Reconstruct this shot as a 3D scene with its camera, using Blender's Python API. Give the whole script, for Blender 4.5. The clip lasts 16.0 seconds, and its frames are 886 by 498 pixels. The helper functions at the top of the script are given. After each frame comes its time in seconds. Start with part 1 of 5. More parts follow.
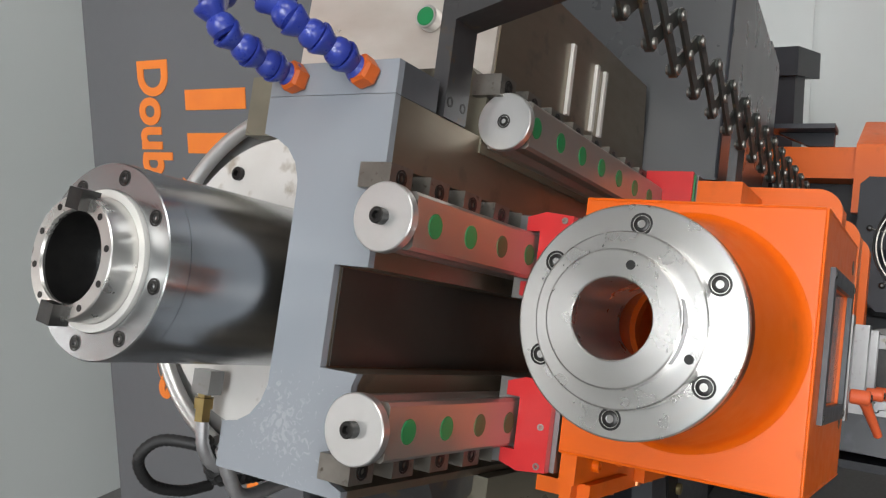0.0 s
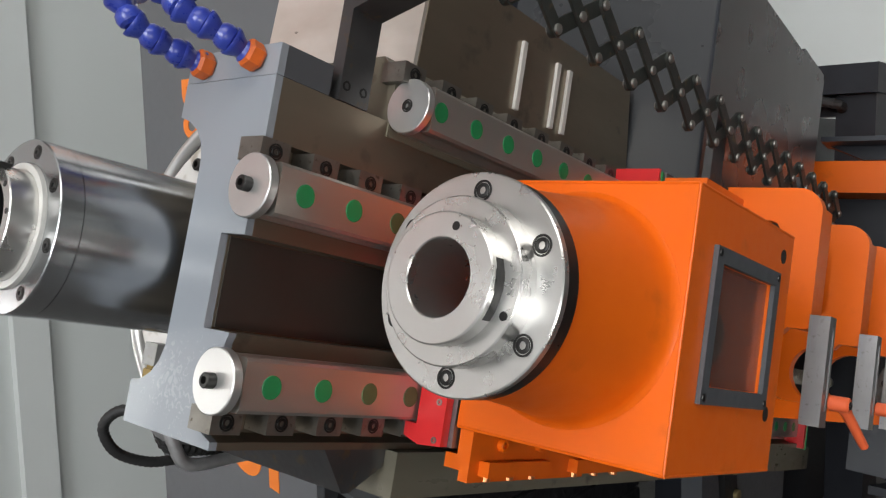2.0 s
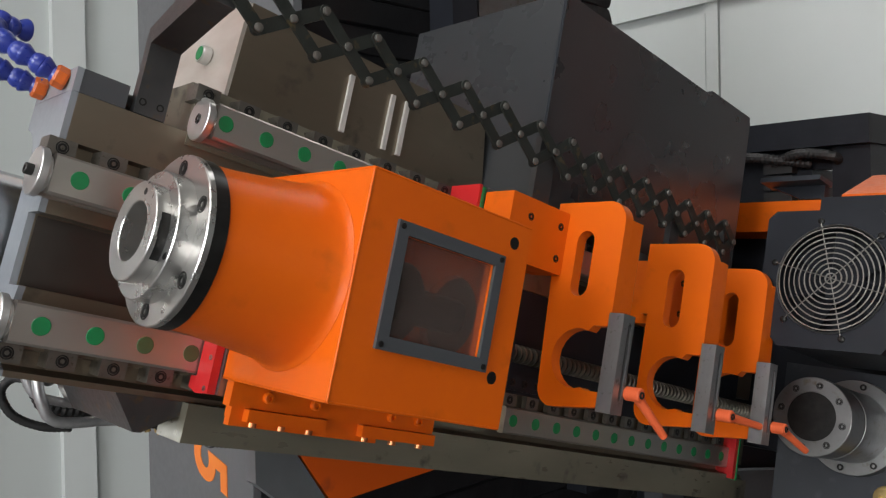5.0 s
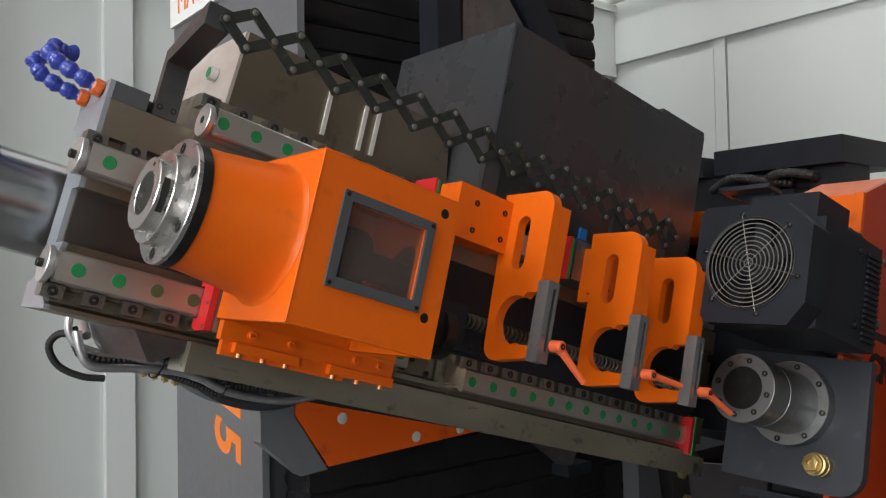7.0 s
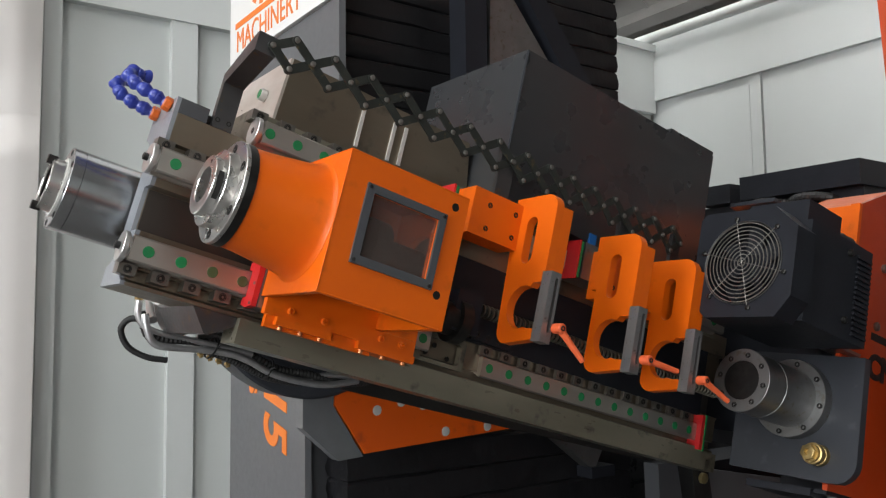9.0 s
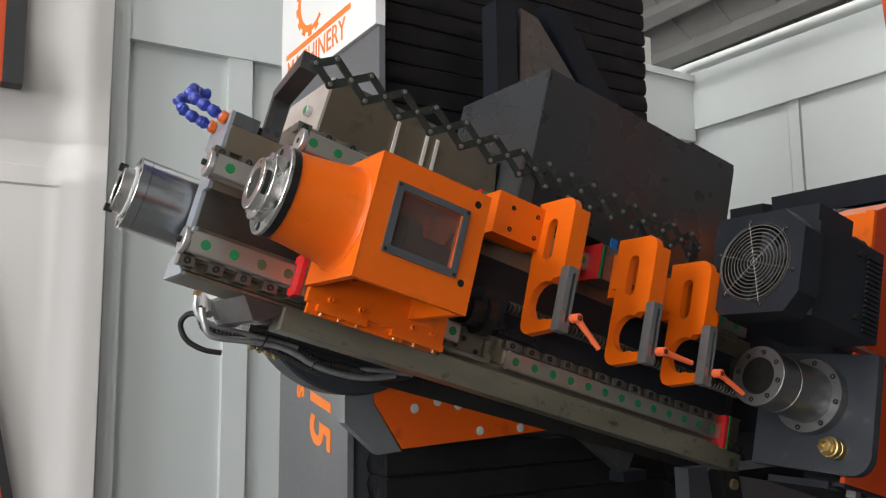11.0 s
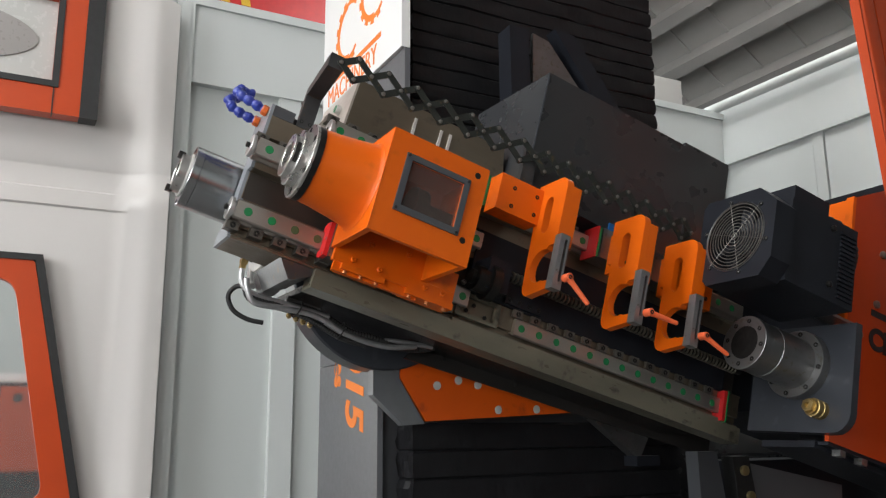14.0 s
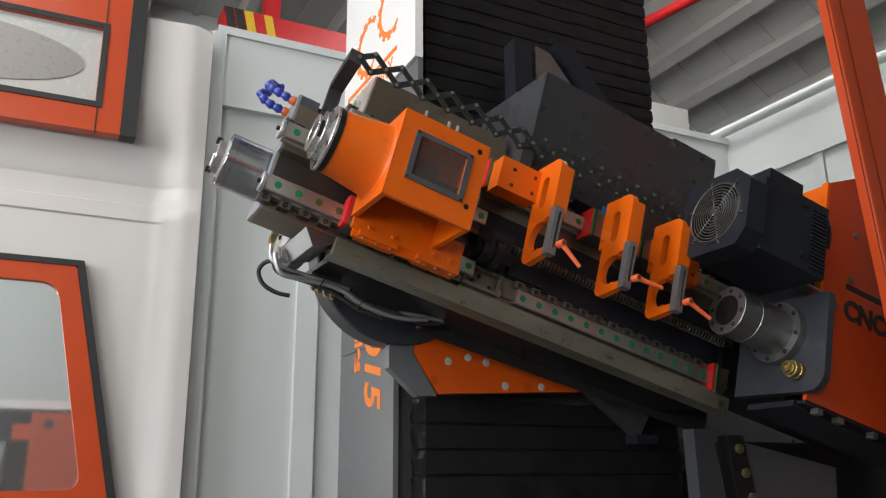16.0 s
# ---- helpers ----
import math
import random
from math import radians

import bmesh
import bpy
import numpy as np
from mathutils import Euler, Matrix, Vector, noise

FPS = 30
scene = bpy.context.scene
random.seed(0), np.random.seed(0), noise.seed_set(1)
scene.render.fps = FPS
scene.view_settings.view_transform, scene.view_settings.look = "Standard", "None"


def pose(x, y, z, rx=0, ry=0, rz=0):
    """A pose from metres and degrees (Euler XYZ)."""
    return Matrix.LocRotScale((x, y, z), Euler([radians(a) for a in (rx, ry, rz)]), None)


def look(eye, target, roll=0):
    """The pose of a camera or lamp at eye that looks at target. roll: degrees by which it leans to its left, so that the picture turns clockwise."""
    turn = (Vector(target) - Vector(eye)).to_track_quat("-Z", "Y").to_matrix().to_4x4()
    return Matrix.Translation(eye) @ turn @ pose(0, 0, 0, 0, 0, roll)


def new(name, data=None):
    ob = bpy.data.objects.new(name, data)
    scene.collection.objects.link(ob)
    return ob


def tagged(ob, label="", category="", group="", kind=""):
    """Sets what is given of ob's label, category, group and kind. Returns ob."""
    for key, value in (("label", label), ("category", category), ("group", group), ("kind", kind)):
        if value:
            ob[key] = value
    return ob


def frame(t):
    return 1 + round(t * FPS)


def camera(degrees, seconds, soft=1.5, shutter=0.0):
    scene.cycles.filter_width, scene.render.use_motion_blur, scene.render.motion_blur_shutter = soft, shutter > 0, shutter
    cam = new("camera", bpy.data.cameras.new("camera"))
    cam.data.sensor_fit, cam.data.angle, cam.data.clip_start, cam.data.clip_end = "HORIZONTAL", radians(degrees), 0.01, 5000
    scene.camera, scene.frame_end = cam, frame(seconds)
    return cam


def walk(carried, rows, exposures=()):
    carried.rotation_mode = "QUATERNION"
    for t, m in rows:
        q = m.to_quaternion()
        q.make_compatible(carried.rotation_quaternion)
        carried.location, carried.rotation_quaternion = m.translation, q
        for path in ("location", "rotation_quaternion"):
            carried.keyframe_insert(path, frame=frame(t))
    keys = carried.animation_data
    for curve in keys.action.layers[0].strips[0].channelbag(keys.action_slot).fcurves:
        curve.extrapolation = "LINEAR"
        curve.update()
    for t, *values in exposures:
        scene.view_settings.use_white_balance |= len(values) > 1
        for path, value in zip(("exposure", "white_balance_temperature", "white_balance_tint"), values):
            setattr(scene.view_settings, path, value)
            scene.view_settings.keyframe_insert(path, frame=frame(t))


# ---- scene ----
cam = camera(55.63, 16.0, soft=1.25)
PATH = [
    (0, (-0.5287, -0.3675, 1.4997), (1.1445, 0.6829, 1.1881), -0.92),
    (0.5, (-0.5064, -0.4142, 1.4866), (1.1346, 0.6902, 1.1913), -1.12),
    (1, (-0.4844, -0.4639, 1.4706), (1.1125, 0.7083, 1.1958), -1.22),
    (1.5, (-0.4619, -0.5100, 1.4570), (1.0932, 0.7219, 1.2040), -1.17),
    (2, (-0.4352, -0.5661, 1.4446), (1.0773, 0.7233, 1.2210), -1.19),
    (2.5, (-0.4069, -0.6220, 1.4331), (1.0734, 0.7084, 1.2360), -1.16),
    (3, (-0.3651, -0.6889, 1.4167), (1.0836, 0.6801, 1.2513), -1.13),
    (3.5, (-0.3227, -0.7620, 1.4035), (1.0909, 0.6458, 1.2628), -1.16),
    (4, (-0.2916, -0.8321, 1.3851), (1.0899, 0.6104, 1.2818), -1.16),
    (4.5, (-0.2802, -0.9027, 1.3652), (1.0779, 0.5639, 1.2974), -1.14),
    (7, (-0.3551, -1.2863, 1.2322), (0.9007, 0.2689, 1.2965), -1.06),
    (7.5, (-0.3659, -1.3497, 1.2001), (0.8641, 0.2247, 1.2914), -1.04),
    (8, (-0.3853, -1.4081, 1.1741), (0.8148, 0.1873, 1.2942), -0.96),
    (8.5, (-0.4027, -1.4520, 1.1509), (0.7725, 0.1598, 1.2961), -0.84),
    (9, (-0.4237, -1.4981, 1.1210), (0.7243, 0.1304, 1.2941), -0.77),
    (11.5, (-0.4740, -1.6935, 0.9779), (0.5400, 0.0051, 1.2724), -0.64),
    (12, (-0.4825, -1.7357, 0.9353), (0.5055, -0.0270, 1.2577), -0.65),
    (12.5, (-0.4858, -1.7653, 0.8953), (0.4821, -0.0490, 1.2381), -0.59),
    (13, (-0.4877, -1.8066, 0.8486), (0.4607, -0.0845, 1.2159), -0.50),
    (13.5, (-0.4889, -1.8534, 0.8036), (0.4446, -0.1284, 1.1947), -0.48),
    (14, (-0.4951, -1.9110, 0.7422), (0.4220, -0.1843, 1.1636), -0.51),
    (14.5, (-0.5076, -1.9624, 0.6807), (0.3938, -0.2344, 1.1298), -0.49),
    (15, (-0.5276, -2.0152, 0.6087), (0.3607, -0.2885, 1.0877), -0.38),
    (15.5, (-0.5452, -2.0531, 0.5481), (0.3308, -0.3275, 1.0528), -0.42),
    (16, (-0.5560, -2.1026, 0.4794), (0.3050, -0.3778, 1.0120), -0.44),
]
walk(cam, [(t, look(eye, target, roll)) for t, eye, target, roll in PATH],
     [(0, -0.16), (4.5, -0.16), (8, 0.02), (12, 0.08), (16, 0.08)])

# ---------------------------------------------------------------- light
world = bpy.data.worlds.new("hall_sky")
scene.world = world
world.use_nodes = True
wn = world.node_tree
sky = wn.nodes.new("ShaderNodeTexSky")
sky.sky_type, sky.sun_disc = "NISHITA", False
sky.sun_elevation, sky.sun_rotation = radians(50), radians(250)
wn.nodes["Background"].inputs["Strength"].default_value = 0.10
wn.links.new(sky.outputs["Color"], wn.nodes["Background"].inputs["Color"])


def area_lamp(name, eye, target, sx, sy, watts, colour):
    data = bpy.data.lights.new(name, "AREA")
    data.shape, data.size, data.size_y, data.energy, data.color = "RECTANGLE", sx, sy, watts, colour
    ob = new(name, data)
    ob.matrix_world = look(eye, target)
    return tagged(ob, kind="structure")


area_lamp("window_left", (-6.8, -1.2, 2.7), (0.2, -0.6, 1.6), 3.4, 7.0, 820, (0.96, 0.98, 1.0))
area_lamp("overhead_lamp", (-1.6, -0.9, 5.0), (0.1, 0.1, 1.0), 3.0, 3.0, 135, (1.0, 0.98, 0.95))
area_lamp("roof_light", (3.0, 2.0, 4.9), (3.4, 1.8, 0.0), 2.0, 3.0, 108, (1.0, 1.0, 0.98))
area_lamp("roof_light", (-1.6, 1.6, 4.9), (-1.4, 2.0, 0.0), 2.0, 2.0, 9, (1.0, 0.99, 0.97))
# unseen extra lamp, added to brighten the front wall that the door pane reflects
area_lamp("overhead_lamp", (-1.5, -4.6, 5.0), (-1.5, -6.8, 1.0), 2.0, 2.0, 50, (1.0, 0.99, 0.97))
# unseen fill lamp, added to brighten front faces and the lower left wall
area_lamp("front_fill", (-5.4, -6.3, 1.25), (-0.8, 2.4, 0.8), 3.0, 1.8, 165, (1.0, 0.99, 0.97))


# ---------------------------------------------------------------- materials
def surface(name, base, base2=None, rough=0.5, metal=0.0, scale=8.0, bump=0.15, fine=120.0, stretch=(1, 1, 1),
            contrast=0.5, coat=0.0, dirt=None, rough_var=0.12, spec=0.5, relief=0.001):
    """A worn surface: two tones at one scale, fine grain in the relief, roughness that varies."""
    m = bpy.data.materials.new(name)
    m.use_nodes = True
    n, l = m.node_tree.nodes, m.node_tree.links
    b = n["Principled BSDF"]
    co = n.new("ShaderNodeTexCoord")
    mp = n.new("ShaderNodeMapping")
    mp.inputs["Scale"].default_value = stretch
    l.new(co.outputs["Object"], mp.inputs["Vector"])
    big, small = n.new("ShaderNodeTexNoise"), n.new("ShaderNodeTexNoise")
    for tex, s, d in ((big, scale, 6.0), (small, fine, 4.0)):
        tex.inputs["Scale"].default_value, tex.inputs["Detail"].default_value = s, d
        l.new(mp.outputs["Vector"], tex.inputs["Vector"])
    ramp = n.new("ShaderNodeValToRGB")
    ramp.color_ramp.elements[0].position = 0.5 - 0.5 * contrast
    ramp.color_ramp.elements[1].position = 0.5 + 0.5 * contrast
    base2 = base2 or tuple(0.8 * c for c in base)
    ramp.color_ramp.elements[0].color = (*base2, 1)
    ramp.color_ramp.elements[1].color = (*base, 1)
    l.new(big.outputs["Fac"], ramp.inputs["Fac"])
    colour = ramp.outputs["Color"]
    if dirt:
        spot = n.new("ShaderNodeTexNoise")
        spot.inputs["Scale"].default_value, spot.inputs["Detail"].default_value = scale * 3.7, 8.0
        l.new(co.outputs["Object"], spot.inputs["Vector"])
        cut = n.new("ShaderNodeValToRGB")
        cut.color_ramp.elements[0].position, cut.color_ramp.elements[1].position = 0.60, 0.72
        l.new(spot.outputs["Fac"], cut.inputs["Fac"])
        mix = n.new("ShaderNodeMix")
        mix.data_type = "RGBA"
        mix.inputs[7].default_value = (*dirt, 1)
        l.new(cut.outputs["Color"], mix.inputs[0])
        l.new(colour, mix.inputs[6])
        colour = mix.outputs[2]
    l.new(colour, b.inputs["Base Color"])
    rr = n.new("ShaderNodeMapRange")
    rr.inputs["To Min"].default_value, rr.inputs["To Max"].default_value = max(0.02, rough - rough_var), min(1, rough + rough_var)
    l.new(small.outputs["Fac"], rr.inputs["Value"])
    l.new(rr.outputs["Result"], b.inputs["Roughness"])
    b.inputs["Metallic"].default_value = metal
    b.inputs["Coat Weight"].default_value = coat
    b.inputs["Specular IOR Level"].default_value = spec
    bp = n.new("ShaderNodeBump")
    bp.inputs["Strength"].default_value, bp.inputs["Distance"].default_value = bump, relief
    l.new(small.outputs["Fac"], bp.inputs["Height"])
    l.new(bp.outputs["Normal"], b.inputs["Normal"])
    return m


def glass(name, tint, rough=0.04):
    m = bpy.data.materials.new(name)
    m.use_nodes = True
    b = m.node_tree.nodes["Principled BSDF"]
    b.inputs["Base Color"].default_value = (*tint, 1)
    b.inputs["Transmission Weight"].default_value = 1.0
    b.inputs["Roughness"].default_value, b.inputs["IOR"].default_value = rough, 1.12
    return m


def turned(name, base, rough):
    """Lathe-turned steel: fine circular tool marks that spread the gloss across them."""
    m = surface(name, base, tuple(0.86 * c for c in base), rough, 0.97, scale=9, bump=0.0, fine=40, rough_var=0.03)
    n, l = m.node_tree.nodes, m.node_tree.links
    tan = n.new("ShaderNodeTangent")
    tan.direction_type, tan.axis = "RADIAL", "X"
    b = n["Principled BSDF"]
    for k in list(b.inputs["Normal"].links):
        l.remove(k)
    l.new(tan.outputs["Tangent"], b.inputs["Tangent"])
    b.inputs["Anisotropic"].default_value, b.inputs["Anisotropic Rotation"].default_value = 0.45, 0.25
    return m


ORANGE = surface("orange_paint", (0.76, 0.130, 0.003), (0.69, 0.111, 0.003), 0.36, scale=5, bump=0.07, fine=60, dirt=(0.60, 0.105, 0.004), spec=0.38, coat=0.0)
# deepened copy of ORANGE: some of the saddle's shade is in this colour
SADDLE_ORANGE = surface("saddle_orange_in_shade", (0.68, 0.098, 0.005), (0.60, 0.084, 0.005), 0.38, scale=4, bump=0.04, fine=60, dirt=(0.42, 0.06, 0.01), spec=0.4)
# deeper orange: holds the shade of the housing side and of the sliding door
DARKENED_ORANGE = surface("darkened_orange_paint", (0.54, 0.062, 0.010), (0.46, 0.053, 0.010), 0.36, scale=3, bump=0.03, fine=50, coat=0.1)
GREY_FACE = surface("grey_blue_paint", (0.25, 0.27, 0.30), (0.225, 0.245, 0.27), 0.32, scale=5, bump=0.03, fine=90, coat=0.15, rough_var=0.08)
PLATE_GREY = surface("dark_slate_paint", (0.036, 0.040, 0.048), (0.028, 0.031, 0.038), 0.34, scale=7, bump=0.03, fine=90, dirt=(0.050, 0.054, 0.062), rough_var=0.08)
DARK_GREY = surface("dark_grey_paint", (0.075, 0.08, 0.088), (0.06, 0.063, 0.07), 0.42, scale=4, bump=0.05, fine=80)
MOTOR_BLACK = surface("black_motor_paint", (0.016, 0.018, 0.024), (0.011, 0.012, 0.016), 0.42, scale=12, bump=0.05, fine=140, rough_var=0.06, spec=0.28)
CASTING = surface("machined_casting", (0.265, 0.222, 0.168), (0.175, 0.143, 0.105), 0.36, 0.75, scale=7, bump=0.05, fine=90, stretch=(0.3, 1, 1), dirt=(0.15, 0.128, 0.10))
OLIVE = surface("oily_base_casting", (0.215, 0.20, 0.15), (0.10, 0.092, 0.068), 0.32, 0.2, scale=6, bump=0.06, fine=60, stretch=(0.35, 1, 1.3), contrast=0.35, dirt=(0.05, 0.045, 0.035))
CHANNEL = surface("dark_channel_sheet", (0.075, 0.068, 0.060), (0.05, 0.045, 0.04), 0.36, 0.5, scale=8, bump=0.05, fine=70)
RAIL = surface("ground_rail_steel", (0.52, 0.49, 0.45), (0.44, 0.41, 0.375), 0.34, 0.85, scale=14, bump=0.02, fine=160, stretch=(0.15, 1, 1), rough_var=0.06)
STEEL = turned("turned_steel", (0.72, 0.71, 0.69), 0.28)
BRASS_DULL = surface("dull_yellow_zinc", (0.42, 0.34, 0.16), (0.30, 0.24, 0.12), 0.4, 0.7, scale=20, bump=0.05, fine=120)
BRIGHT = surface("bright_aluminium", (0.76, 0.76, 0.75), (0.66, 0.66, 0.65), 0.34, 0.9, scale=20, bump=0.02, fine=180)
BRACKET = surface("scuffed_dark_steel", (0.135, 0.135, 0.138), (0.085, 0.085, 0.088), 0.38, 0.8, scale=14, bump=0.05, fine=150, dirt=(0.16, 0.12, 0.08))
CLAMP = surface("grey_cast_aluminium", (0.40, 0.40, 0.40), (0.27, 0.27, 0.27), 0.42, 0.85, scale=30, bump=0.12, fine=160, stretch=(1, 1, 0.3), dirt=(0.22, 0.21, 0.20))
GREY_STEEL = surface("dull_grey_steel", (0.30, 0.30, 0.30), (0.22, 0.22, 0.22), 0.38, 0.9, scale=16, bump=0.06, fine=150, dirt=(0.2, 0.18, 0.15))
QUILL = turned("quill_steel", (0.47, 0.485, 0.50), 0.24)
BLACK_OXIDE = surface("black_oxide_screw", (0.05, 0.048, 0.046), (0.03, 0.03, 0.03), 0.34, 0.8, scale=60, bump=0.05, fine=300)
BLACK_RUBBER = surface("black_rubber", (0.022, 0.022, 0.023), (0.015, 0.015, 0.015), 0.55, scale=20, bump=0.1, fine=120)
BELLOWS = surface("black_bellows_cloth", (0.014, 0.014, 0.016), (0.009, 0.009, 0.010), 0.40, scale=10, bump=0.5, fine=22, stretch=(1, 1, 0.5), spec=0.30, relief=0.006)
GREEN_CAP = surface("green_plastic_cap", (0.01, 0.22, 0.07), (0.012, 0.17, 0.055), 0.35, scale=40, bump=0.03, fine=200)
DULL_CAP = surface("worn_olive_cap", (0.10, 0.16, 0.07), (0.07, 0.11, 0.05), 0.4, 0.3, scale=40, bump=0.03, fine=200)
WIPER_RED = surface("red_wiper_plastic", (0.62, 0.02, 0.022), (0.48, 0.015, 0.018), 0.38, scale=12, bump=0.05, fine=100)
BLUE_HOSE = surface("blue_plastic_joint", (0.034, 0.062, 0.36), (0.020, 0.030, 0.24), 0.30, scale=30, bump=0.03, fine=150, coat=0.2)
BLUE_TAG = surface("bright_blue_plastic", (0.02, 0.16, 0.50), (0.015, 0.13, 0.42), 0.4, scale=30, bump=0.03, fine=150)
NUT_ORANGE = surface("orange_plastic_nut", (0.72, 0.13, 0.012), (0.45, 0.09, 0.015), 0.38, scale=50, bump=0.05, fine=200)
LEVER = surface("salmon_lever_plastic", (0.80, 0.14, 0.045), (0.74, 0.12, 0.04), 0.42, scale=20, bump=0.05, fine=200)
LINK = surface("oiled_link_steel", (0.060, 0.066, 0.060), (0.038, 0.042, 0.038), 0.40, 0.6, scale=18, bump=0.05, fine=140, dirt=(0.14, 0.11, 0.06))
TONG_RIVET = surface("dull_rivet_steel", (0.30, 0.29, 0.27), (0.20, 0.19, 0.17), 0.40, 0.8, scale=60, bump=0.04, fine=260)
CHEEK = surface("weathered_grey_steel", (0.20, 0.21, 0.22), (0.13, 0.137, 0.145), 0.38, 0.3, scale=9, bump=0.05, fine=90)
CLAMP_BLOCK = surface("oily_clamp_steel", (0.25, 0.235, 0.21), (0.16, 0.148, 0.13), 0.40, 0.8, scale=40, bump=0.06, fine=200, dirt=(0.10, 0.085, 0.065))
SPRING = surface("oily_spring_steel", (0.20, 0.185, 0.15), (0.12, 0.11, 0.085), 0.36, 0.85, scale=40, bump=0.04, fine=200)
RIVET = surface("rivet_steel", (0.40, 0.38, 0.35), (0.28, 0.26, 0.23), 0.36, 0.9, scale=60, bump=0.04, fine=260)
BRASS = surface("brass_plug", (0.50, 0.37, 0.16), (0.36, 0.26, 0.11), 0.34, 0.95, scale=40, bump=0.04, fine=200)
COPPER = surface("coppery_screw", (0.72, 0.30, 0.13), (0.60, 0.22, 0.09), 0.32, 0.8, scale=60, bump=0.04, fine=200)
WHITE_WALL = surface("white_panel_paint", (0.595, 0.620, 0.612), (0.55, 0.575, 0.567), 0.5, scale=1.2, bump=0.03, fine=40)
GREY_WALL = surface("pale_grey_panel_paint", (0.57, 0.60, 0.59), (0.53, 0.56, 0.55), 0.42, scale=1.0, bump=0.03, fine=40)
WARM_WALL = surface("warm_white_moulded_panel", (0.61, 0.585, 0.565), (0.57, 0.545, 0.525), 0.45, scale=1.0, bump=0.04, fine=30)
ROOF = surface("corrugated_roof_steel", (0.50, 0.49, 0.47), (0.40, 0.39, 0.37), 0.45, 0.1, scale=1.5, bump=0.05, fine=30)
FLOOR = surface("sealed_concrete", (0.115, 0.115, 0.112), (0.085, 0.085, 0.082), 0.45, scale=2.0, bump=0.06, fine=60)
SIGN_WHITE = surface("white_sign_board", (0.80, 0.80, 0.79), (0.77, 0.77, 0.76), 0.4, scale=2.0, bump=0.02, fine=50)
INK_ORANGE = surface("orange_lettering", (0.86, 0.23, 0.03), (0.80, 0.20, 0.03), 0.5, scale=20, bump=0.02, fine=100)
INK_BLACK = surface("black_lettering", (0.03, 0.025, 0.025), (0.025, 0.02, 0.02), 0.5, scale=20, bump=0.02, fine=100)
SCRAPED = surface("hand_scraped_metal", (0.74, 0.70, 0.65), (0.56, 0.50, 0.44), 0.34, 0.55, scale=18, bump=0.1, fine=60, stretch=(1, 0.5, 1.2))
STRIP = surface("pale_strip", (0.72, 0.71, 0.68), (0.64, 0.63, 0.60), 0.4, 0.3, scale=20, bump=0.03, fine=100)
YELLOW = surface("yellow_stripe_paint", (0.75, 0.48, 0.03), (0.68, 0.42, 0.03), 0.45, scale=6, bump=0.03, fine=60)
SIGN_GREY = surface("pale_grey_acrylic", (0.50, 0.50, 0.48), (0.46, 0.46, 0.44), 0.25, scale=2, bump=0.02, fine=40)
DULL_PANE = surface("grey_acrylic_recess", (0.30, 0.28, 0.27), (0.27, 0.25, 0.24), 0.3, scale=2, bump=0.02, fine=40)
MIRROR_PANE = surface("reflecting_pane", (0.84, 0.87, 0.86), (0.82, 0.85, 0.84), 0.035, 0.9, scale=1, bump=0.0, fine=20, rough_var=0.01)
COLUMN_GREY = surface("column_grey_paint", (0.125, 0.130, 0.138), (0.112, 0.117, 0.124), 0.40, scale=2.5, bump=0.03, fine=60)
WHITE_CAST = surface("white_painted_casting", (0.66, 0.65, 0.63), (0.52, 0.50, 0.47), 0.35, scale=9, bump=0.06, fine=70, dirt=(0.34, 0.30, 0.25))
BRAID = surface("braided_steel_hose", (0.60, 0.60, 0.61), (0.44, 0.44, 0.45), 0.34, 0.8, scale=60, bump=0.25, fine=260)
PANE = glass("smoky_sight_glass", (0.40, 0.33, 0.30), 0.10)
PANE.node_tree.nodes["Principled BSDF"].inputs["Transmission Weight"].default_value = 0.90
COVER_BLACK = surface("satin_black_sheet", (0.037, 0.039, 0.042), (0.029, 0.031, 0.034), 0.28, scale=2, bump=0.0, fine=8, rough_var=0.05, spec=0.7)
DARK_SHEET = surface("glossy_dark_steel", (0.030, 0.028, 0.027), (0.020, 0.019, 0.018), 0.24, scale=4, bump=0.03, fine=60, rough_var=0.06)
CLEAR = glass("door_glass", (0.86, 0.90, 0.88), 0.02)


